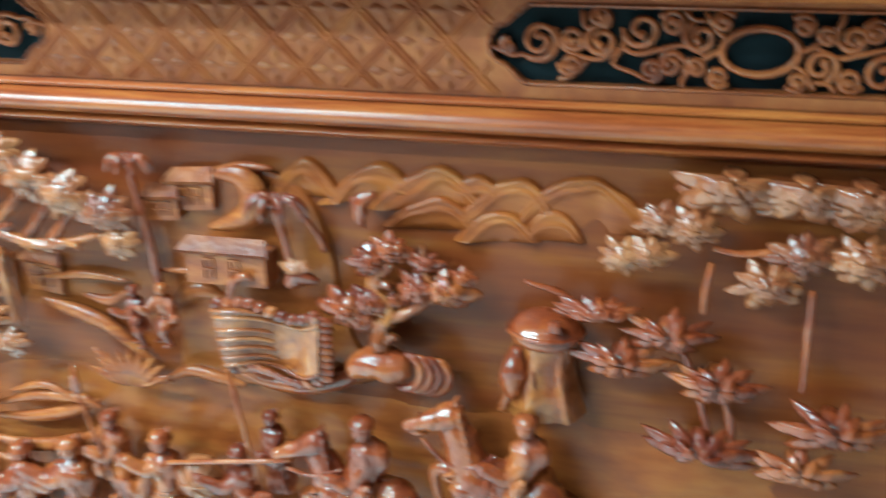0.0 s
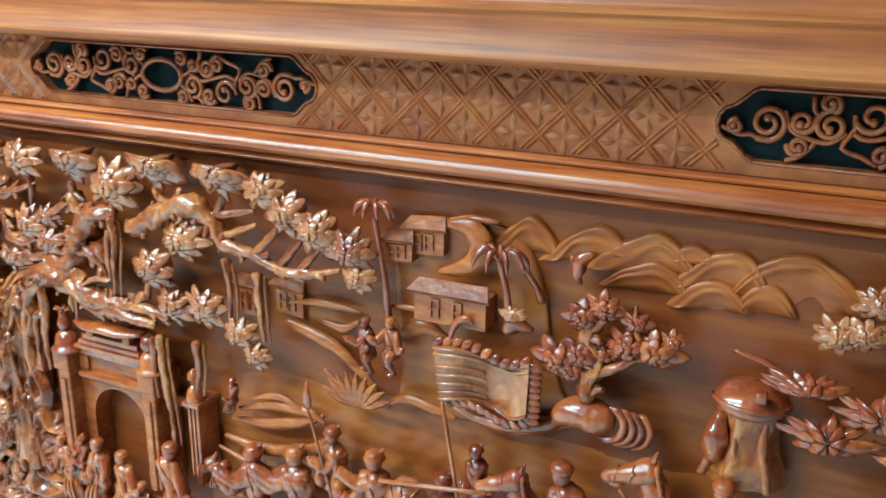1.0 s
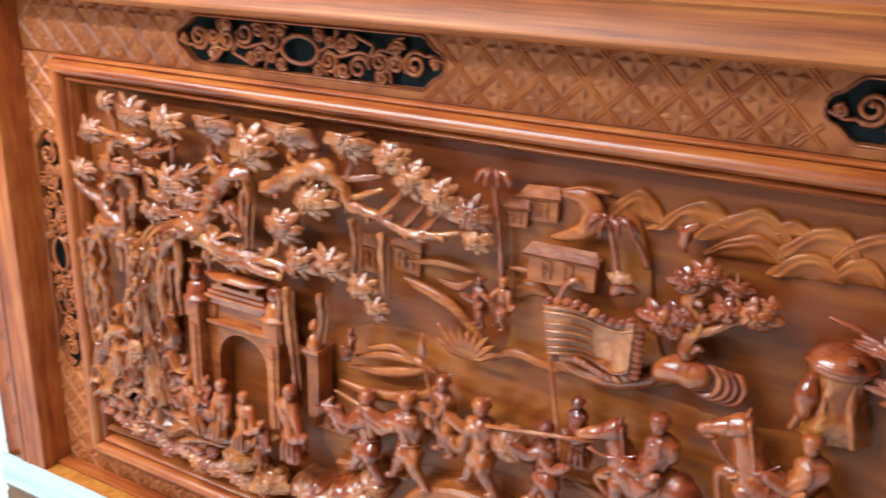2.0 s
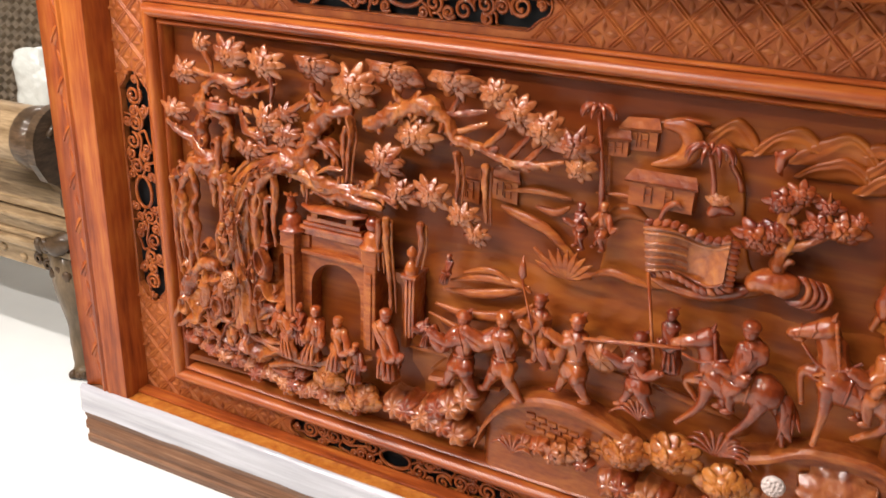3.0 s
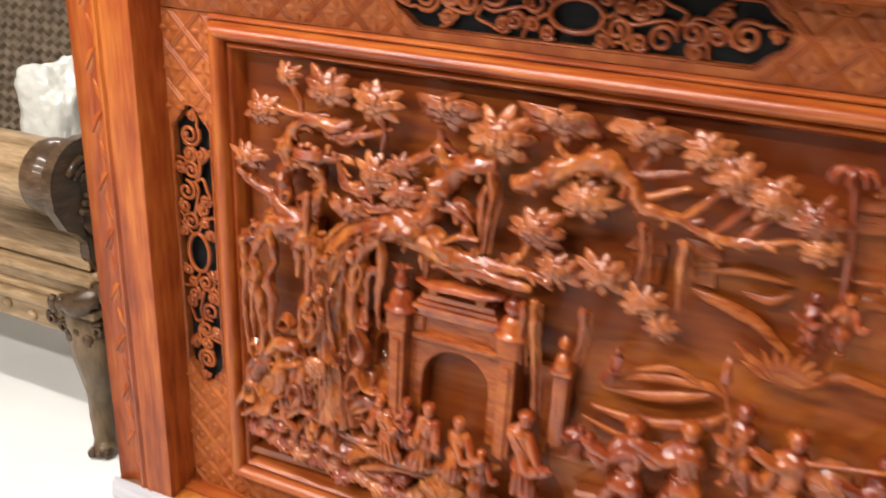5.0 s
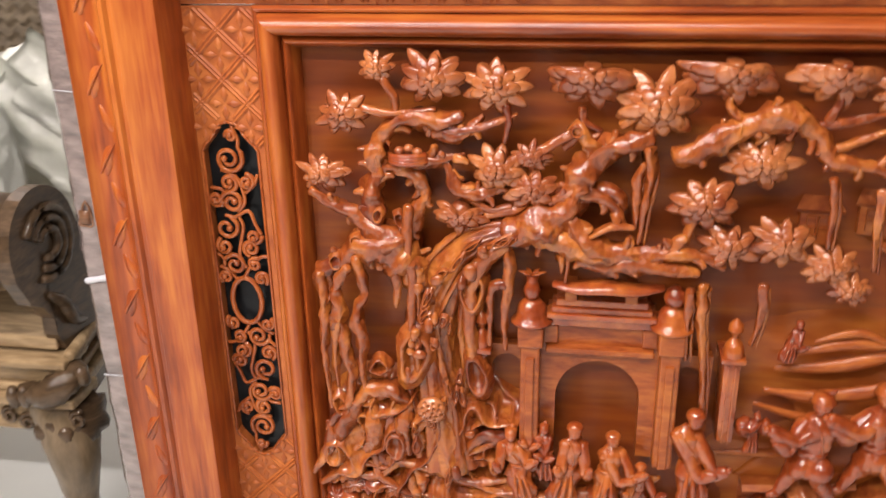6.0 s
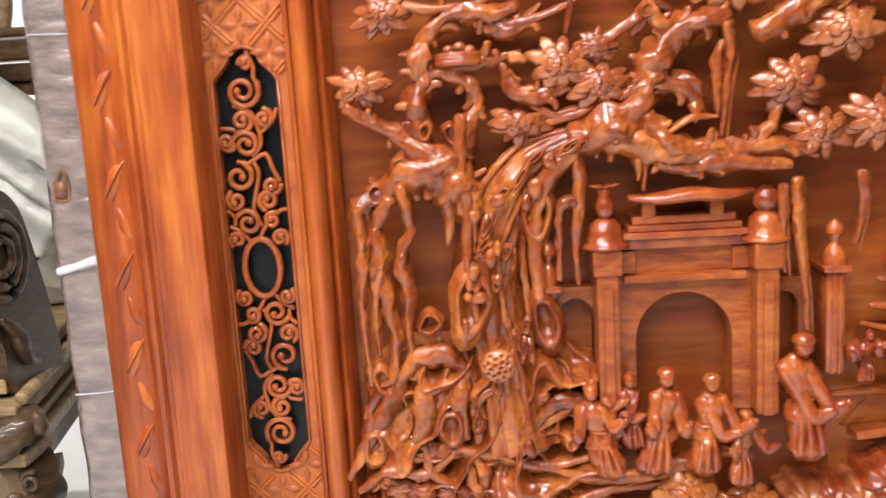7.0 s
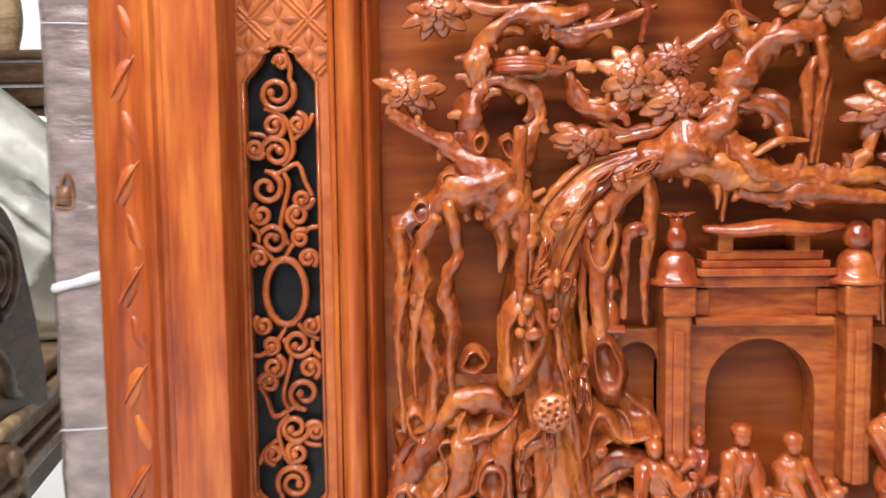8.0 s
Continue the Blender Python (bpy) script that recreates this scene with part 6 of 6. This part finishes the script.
def shell(c, r, lean, mat):
    """A ribbed, scalloped shell of rock that leans over its neighbour."""
    bm = bmesh.new()
    rings = []
    for f, d in ((0.05, 1.0), (0.3, 1.05), (0.55, 1.0), (0.78, 0.8), (0.93, 0.5), (1.0, 0.1), (0.96, -0.9)):
        ring = []
        for i in range(40):
            a = math.tau * i / 40
            w = 1 + 0.10 * f * math.cos(7 * a + lean) + 0.25 * noise.noise((c[0] * 40 + math.cos(a), c[1] * 40 + math.sin(a), 3))
            u, v = f * w * math.cos(a), f * w * math.sin(a)
            ring.append(bm.verts.new((c[0] + r * (u + lean * 0.3 * v), -0.014 - r * d * (0.95 + 0.14 * f * math.cos(7 * a + lean)) + r * 0.3 * v, c[1] + r * 0.85 * v)))
        rings.append(ring)
    for a, b in zip(rings, rings[1:]):
        for i in range(40):
            bm.faces.new((a[i], a[(i + 1) % 40], b[(i + 1) % 40], b[i]))
    bm.faces.new(rings[0])
    part("shell_rock", bm, mat, relief, smooth=True)


rnd = random.Random(31)
for p, q, n, r in (((0.376, 0.314), (0.547, 0.306), 8, 0.017), ((0.647, 0.341), (0.782, 0.330), 6, 0.024), ((0.710, 0.342), (0.798, 0.405), 4, 0.024), ((1.085, 0.318), (1.226, 0.308), 7, 0.022), ((0.918, 0.343), (1.031, 0.339), 5, 0.016)):
    for k in range(n):
        f = k / (n - 1)
        c = (p[0] + (q[0] - p[0]) * f, p[1] + (q[1] - p[1]) * f + 0.006 * math.sin(k * 2.3))
        shell(c, r * 1.25, rnd.uniform(-0.5, 0.5), carved if k % 3 == 1 else leaf_wood)
for k in range(15):
    f = k / 14
    for row, (z0, z1, r) in enumerate(((0.352, 0.306, 0.019), (0.384, 0.345, 0.016))):
        c = (0.122 + 0.285 * f + 0.009 * row, z0 + (z1 - z0) * f + 0.007 * math.sin(k * 1.9 + row * 2))
        shell(c, r * rnd.uniform(0.8, 1.3), rnd.uniform(-0.9, 0.9), (carved, bark_wood, leaf_wood)[(k + row) % 3])
for c, r in (((1.255, 0.346), 0.012), ((1.276, 0.345), 0.014), ((1.241, 0.307), 0.012), ((1.397, 0.372), 0.018), ((1.416, 0.355), 0.014), ((1.028, 0.386), 0.010)):
    part("bud", ball(bmesh.new(), P3(c, -0.032), r, r, r * 1.1, 12, 9, 0.15), carved, relief, smooth=True)
spray((0.988, 0.349), 0.026, -0.034, rings=((1.0, 6, 0.0), (0.6, 5, 0.5)), wide=0.4)
spray((1.024, 0.361), 0.016, -0.032, rings=((1.0, 6, 0.0),), wide=0.4)
# drooping ferns
for c, r, a0, a1 in (((0.897, 0.318), 0.036, 20, 150), ((1.253, 0.437), 0.046, 60, 170), ((1.257, 0.439), 0.046, 0, 70), ((1.122, 0.463), 0.040, 60, 160)):
    bm = bmesh.new()
    for k in range(6):
        a = radians(a0 + (a1 - a0) * k / 5)
        d = Vector((math.cos(a), 0, math.sin(a)))
        o = Vector(P3(c, -0.030))
        tube(bm, [tuple(o), tuple(o + d * r * 0.6 + Vector((0, -0.006, 0.010))), tuple(o + d * r + Vector((0, -0.004, 0.002))), tuple(o + d * r * (1.25 + 0.2 * (k % 2)) + Vector((0, 0, -0.012 - 0.008 * (k % 2))))], [0.002, 0.0034, 0.003, 0.0008], 7, 3, flat=0.8)
    part("fern", bm, carved, relief, smooth=True)
# broad wavy lotus leaf, tilted up with a scalloped rim
bm = bmesh.new()
c = (1.445, 0.430)
rings = []
for f in (0.06, 0.25, 0.45, 0.65, 0.82, 0.94, 1.0, 0.97):
    ring = []
    for i in range(66):
        a = math.tau * i / 66
        w = 1 + 0.07 * f * f * math.cos(11 * a) + 0.10 * noise.noise((2 * math.cos(a), 2 * math.sin(a), 4))
        u, v = f * w * math.cos(a), f * w * math.sin(a)
        ring.append((c[0] + 0.062 * u, -0.032 + 0.024 * v - 0.006 * (1 - f) + 0.003 * f ** 4 * math.cos(11 * a) + 0.005 * noise.noise((2.4 * u, 2.4 * v, 8)) + 0.010 * max(0, f - 0.8), c[1] + 0.040 * v))
    rings.append([bm.verts.new(p) for p in ring])
rings.append([bm.verts.new((v.co.x, 0.014, v.co.z)) for v in rings[-1]])
for a, b in zip(rings, rings[1:]):
    for i in range(66):
        bm.faces.new((a[i], a[(i + 1) % 66], b[(i + 1) % 66], b[i]))
bm.faces.new(rings[0])
part("lotus_leaf", bm, leaf_wood, relief, "broad wavy lotus leaf", smooth=True)
limb(((1.443, 0.389), (1.449, 0.368), (1.455, 0.348)), (0.006, 0.006, 0.006), "stem")

# ---- furniture behind the screen ----
bench = thing("carved_bench", -1.2, 0.5, 0.0, "brown wooden bench with rolled arm, dark end panel and carved skirt", "bench")
BX, BY = -0.404, 0.125
SKEW = Matrix(((1, -0.195, 0, 0.195 * BY), (0, 1, 0, 0), (0, 0, 1, 0), (0, 0, 0, 1)))     # the end runs back at a slant
bm = bmesh.new()
tube(bm, [(-0.495, 0.165, 0.660), (-0.9, 0.165, 0.660), (-1.3, 0.165, 0.660), (-1.9, 0.165, 0.660)], [0.080, 0.078, 0.078, 0.080], 24, 3)
part("arm_roll", bm, pale_wood, bench, "pale rolled arm", smooth=True, seam=True)
bm = bmesh.new()
tube(bm, [(-0.48, 0.165, 0.660), (-0.50, 0.165, 0.660), (-0.52, 0.165, 0.660)], [0.083, 0.085, 0.083], 24, 2)
part("arm_band", bm, brown_wood, bench, smooth=True, seam=True)
# arch-topped end panel with a curled tail
bm = bmesh.new()
out = [(0.33 - 0.095 * math.cos(math.pi * k / 14), 0.56 + 0.095 * math.sin(math.pi * k / 14)) for k in range(15)] + [(0.455, 0.48), (0.475, 0.40), (0.480, 0.352), (0.335, 0.352), (0.315, 0.39), (0.318, 0.42), (0.29, 0.455), (0.265, 0.47), (0.238, 0.52)]
a = [bm.verts.new((-0.420, y - 0.165, z + 0.105)) for y, z in out]
b = [bm.verts.new((-0.446, y - 0.165, z + 0.105)) for y, z in out]
bm.faces.new(a)
bm.faces.new(b[::-1])
for i in range(len(out)):
    j = (i + 1) % len(out)
    bm.faces.new((a[i], b[i], b[j], a[j]))
bmesh.ops.triangulate(bm, faces=[f for f in bm.faces if len(f.verts) > 4])
panel = part("end_panel", bm, brown_wood, bench, "dark carved end panel")
bm = bmesh.new()
for k in range(3):
    r = 0.062 - 0.018 * k
    tube(bm, [(-0.417, 0.170 + r * math.cos(an), 0.660 + r * math.sin(an)) for an in [math.radians(-120 + 30 * i) for i in range(10)]], 0.008, 7, 2, 0.3)
tube(bm, [(-0.417, 0.145, 0.575), (-0.414, 0.175, 0.545), (-0.416, 0.195, 0.505), (-0.418, 0.235, 0.485)], [0.006, 0.014, 0.012, 0.005], 8, 4, 0.4)
part("curl", bm, brown_wood, panel, smooth=True)
# stepped seat rails: front and end
STEPS = ((0.0, 0.435, 0.452), (0.016, 0.400, 0.435), (0.006, 0.384, 0.400), (-0.008, 0.362, 0.384))
bm = bmesh.new()
for d, z0, z1 in STEPS:
    box(bm, -2.0, BX - d, BY + d, BY + 0.08, z0, z1, 0.005)
part("seat_rail", bm, pale_wood, bench, "stepped pale seat rail")
bm = bmesh.new()
for d, z0, z1 in STEPS:
    box(bm, BX - 0.08, BX - d - 0.001, BY + 0.081, 0.95, z0, z1, 0.005)
bm.transform(SKEW)
part("end_rail", bm, pale_wood, bench)
bm = bmesh.new()
tube(bm, [(BX + 0.004, BY + 0.02, 0.457), (BX + 0.004, 0.5, 0.457), (BX + 0.004, 0.95, 0.457)], 0.011, 10, 2)
bm.transform(SKEW)
part("nosing", bm, pale_wood, bench, smooth=True)
bm = box(bmesh.new(), -2.0, BX - 0.02, BY + 0.03, 0.95, 0.46, 0.485, 0.004)
bm.transform(SKEW)
part("seat", bm, pale_wood, bench, "pale plank seat")
bm = box(bmesh.new(), -2.0, BX - 0.05, BY + 0.012, BY + 0.04, 0.300, 0.362, 0.004)
part("skirt", bm, pale_wood, bench, "carved skirt with gilded studs")
bm = box(bmesh.new(), BX - 0.05, BX - 0.020, BY + 0.06, 0.93, 0.300, 0.362, 0.004)
bm.transform(SKEW)
part("skirt", bm, brown_wood, bench)
stud = mesh_of("stud", ball(bmesh.new(), (0, 0, 0), 0.014, 0.008, 0.012, 10, 7), pale_wood)
for k in range(14):
    piece("stud", stud, bench, Matrix.Translation((-0.60 - 0.075 * k, BY + 0.011, 0.322 + 0.014 * (k % 2))))
# legs use the shaded copy of the bench's pale elm
for lx, ly in ((BX - 0.045, BY + 0.04), (BX - 0.045, 0.90), (-1.9, BY + 0.04), (-1.9, 0.90)):
    bm = bmesh.new()
    tube(bm, [(lx - 0.02, ly + 0.01, 0.362), (lx + 0.012, ly - 0.012, 0.27), (lx + 0.002, ly - 0.004, 0.14), (lx + 0.012, ly - 0.016, 0.04), (lx + 0.022, ly - 0.028, 0.012)], [0.055, 0.05, 0.032, 0.026, 0.030], 12, 5, 0.12)
    leg = part("leg", bm, leg_wood, bench, "curved claw-footed leg", smooth=True)
    for k in range(3):
        part("claw", ball(bmesh.new(), (lx + 0.008 + 0.016 * k, ly - 0.05 + 0.006 * k, 0.016), 0.012, 0.018, 0.014, 8, 6), brown_wood, leg, smooth=True)
        part("boss", ball(bmesh.new(), (lx - 0.02 + 0.022 * k, ly - 0.044, 0.31 + 0.012 * (k % 2)), 0.018, 0.012, 0.018, 9, 7, 0.3), brown_wood, leg, smooth=True)
part("knee", ball(bmesh.new(), (BX - 0.035, BY + 0.045, 0.315), 0.060, 0.055, 0.060, 18, 12, 0.35), brown_wood, bench, "dark carved knee of the corner leg", smooth=True)
# carved lumps on the corner block
bm = bmesh.new()
tube(bm, [(BX - 0.10, BY + 0.015, 0.385), (BX - 0.05, BY - 0.006, 0.388), (BX - 0.01, BY - 0.002, 0.410), (BX + 0.012, BY + 0.03, 0.432)], [0.014, 0.024, 0.026, 0.016], 12, 5, 0.35)
corner = part("corner_carving", bm, brown_wood, bench, "dark carved corner scroll", smooth=True)
for k in range(7):
    f = k / 6
    part("bead", ball(bmesh.new(), (BX - 0.10 + 0.125 * f, BY - 0.012 + 0.022 * f * f, 0.386 + 0.036 * f * f), 0.013, 0.012, 0.021, 10, 8, 0.25), brown_wood, corner, smooth=True)
for k in range(5):
    bm = bmesh.new()
    x, z = BX - 0.13 + 0.033 * k, 0.335 - 0.012 * (k % 2)
    tube(bm, [(x + 0.016 * (1 - 0.7 * i / 12) * math.cos(1.2 + 0.75 * i), BY + 0.008 - 0.0006 * i, z + 0.016 * (1 - 0.7 * i / 12) * math.sin(1.2 + 0.75 * i)) for i in range(13)], [0.0055 - 0.0002 * i for i in range(13)], 7, 2)
    part("leaf_scroll", bm, brown_wood, bench, smooth=True)
# back with carved rails and slats
for z0, z1, d in ((0.93, 0.97, 0.0), (0.975, 1.02, -0.012), (1.025, 1.045, -0.02)):
    part("back_rail", box(bmesh.new(), -2.0, -0.42, 0.90 + d, 0.96, z0, z1, 0.006), brown_wood, bench)
for k in range(12):
    bm = bmesh.new()
    x = -0.52 - 0.125 * k
    tube(bm, [(x, 0.93, 1.042), (x + 0.006, 0.93, 1.12), (x - 0.004, 0.93, 1.22), (x, 0.93, 1.31)], [0.022, 0.030, 0.026, 0.016], 10, 4)
    part("back_slat", bm, brown_wood if k % 2 else pale_wood, bench, smooth=True)
part("back_top", box(bmesh.new(), -2.0, -0.42, 0.90, 0.96, 1.305, 1.35, 0.01), brown_wood, bench)
bm = box(bmesh.new(), -2.0, -0.44, 0.915, 0.945, 0.48, 0.93, 0.004)
part("back_panel", bm, brown_wood, bench)

# quilted pad leaning in the bench's corner
bm = bmesh.new()
nu, nv, g = 232, 120, []
for j in range(nv + 1):
    row = []
    for i in range(nu + 1):
        u, v = i / nu, j / nv
        zig = math.sin(2 * math.pi * (v * 17 + 0.22 * math.sin(2 * math.pi * u * 26)))
        row.append(bm.verts.new((-1.70 + 0.95 * u, 0.70 + 0.12 * v - 0.007 * zig, 0.52 + 0.50 * v)))
    g.append(row)
for j in range(nv):
    for i in range(nu):
        bm.faces.new((g[j][i], g[j][i + 1], g[j + 1][i + 1], g[j + 1][i]))
bmesh.ops.solidify(bm, geom=bm.faces[:], thickness=-0.04)
tagged(part("quilted_pad", bm, plain("quilt_brown", (0.24, 0.185, 0.125), 0.6, 0, 0.3, 30, 0.3), smooth=True), "brown quilted pad with zigzag ribs on a bench", "cushion")


def bundle(name, c, size, mat, label, seed, rough=0.22):
    """A lumpy, creased bundle of plastic."""
    bm = bmesh.new()
    bmesh.ops.create_icosphere(bm, subdivisions=5, radius=1)
    for v in bm.verts:
        p = v.co.copy()
        k = 1 + rough * noise.noise(p * 1.7 + Vector((seed, 0, 0))) + 0.10 * abs(noise.noise(p * 4.5 + Vector((0, seed, 0)))) + 0.03 * noise.noise(p * 14)
        f = [math.copysign(abs(q) ** 0.75, q) * k for q in p]
        v.co = Vector((c[0] + f[0] * size[0], c[1] + f[1] * size[1], max(c[2] + f[2] * size[2], 0.488)))
    return tagged(part(name, bm, mat, smooth=True), label, "plastic bundle")


bundle("plastic_bag", (-0.74, 0.42, 0.66), (0.10, 0.09, 0.17), bag_white, "crumpled white plastic bag on a bench seat", 3)
bundle("wrapped_cushion", (-0.64, 0.70, 0.68), (0.24, 0.13, 0.22), sheet_green, "creased pale green plastic wrapping heaped on a bench", 9, 0.15)
# folded sheets leaning over the heap
for k, (x, y, z, ry, rx) in enumerate(((-0.53, 0.52, 0.80, 38, -14), (-0.62, 0.505, 0.76, 40, -10))):
    bm = bmesh.new()
    g = []
    for j in range(13):
        g.append([bm.verts.new((-0.17 + 0.34 * i / 20, 0.012 * noise.noise((i * 0.35, j * 0.4, k * 5.0)) + 0.01 * math.sin(j * 0.9), -0.075 + 0.15 * j / 12)) for i in range(21)])
    for j in range(12):
        for i in range(20):
            bm.faces.new((g[j][i], g[j][i + 1], g[j + 1][i + 1], g[j + 1][i]))
    bmesh.ops.solidify(bm, geom=bm.faces[:], thickness=0.012)
    bm.transform(pose(x, y, z, rx, ry, 0))
    tagged(part("folded_sheet", bm, sheet_green, smooth=True), "stiff folded sheet of pale green plastic on a heap", "plastic sheet")
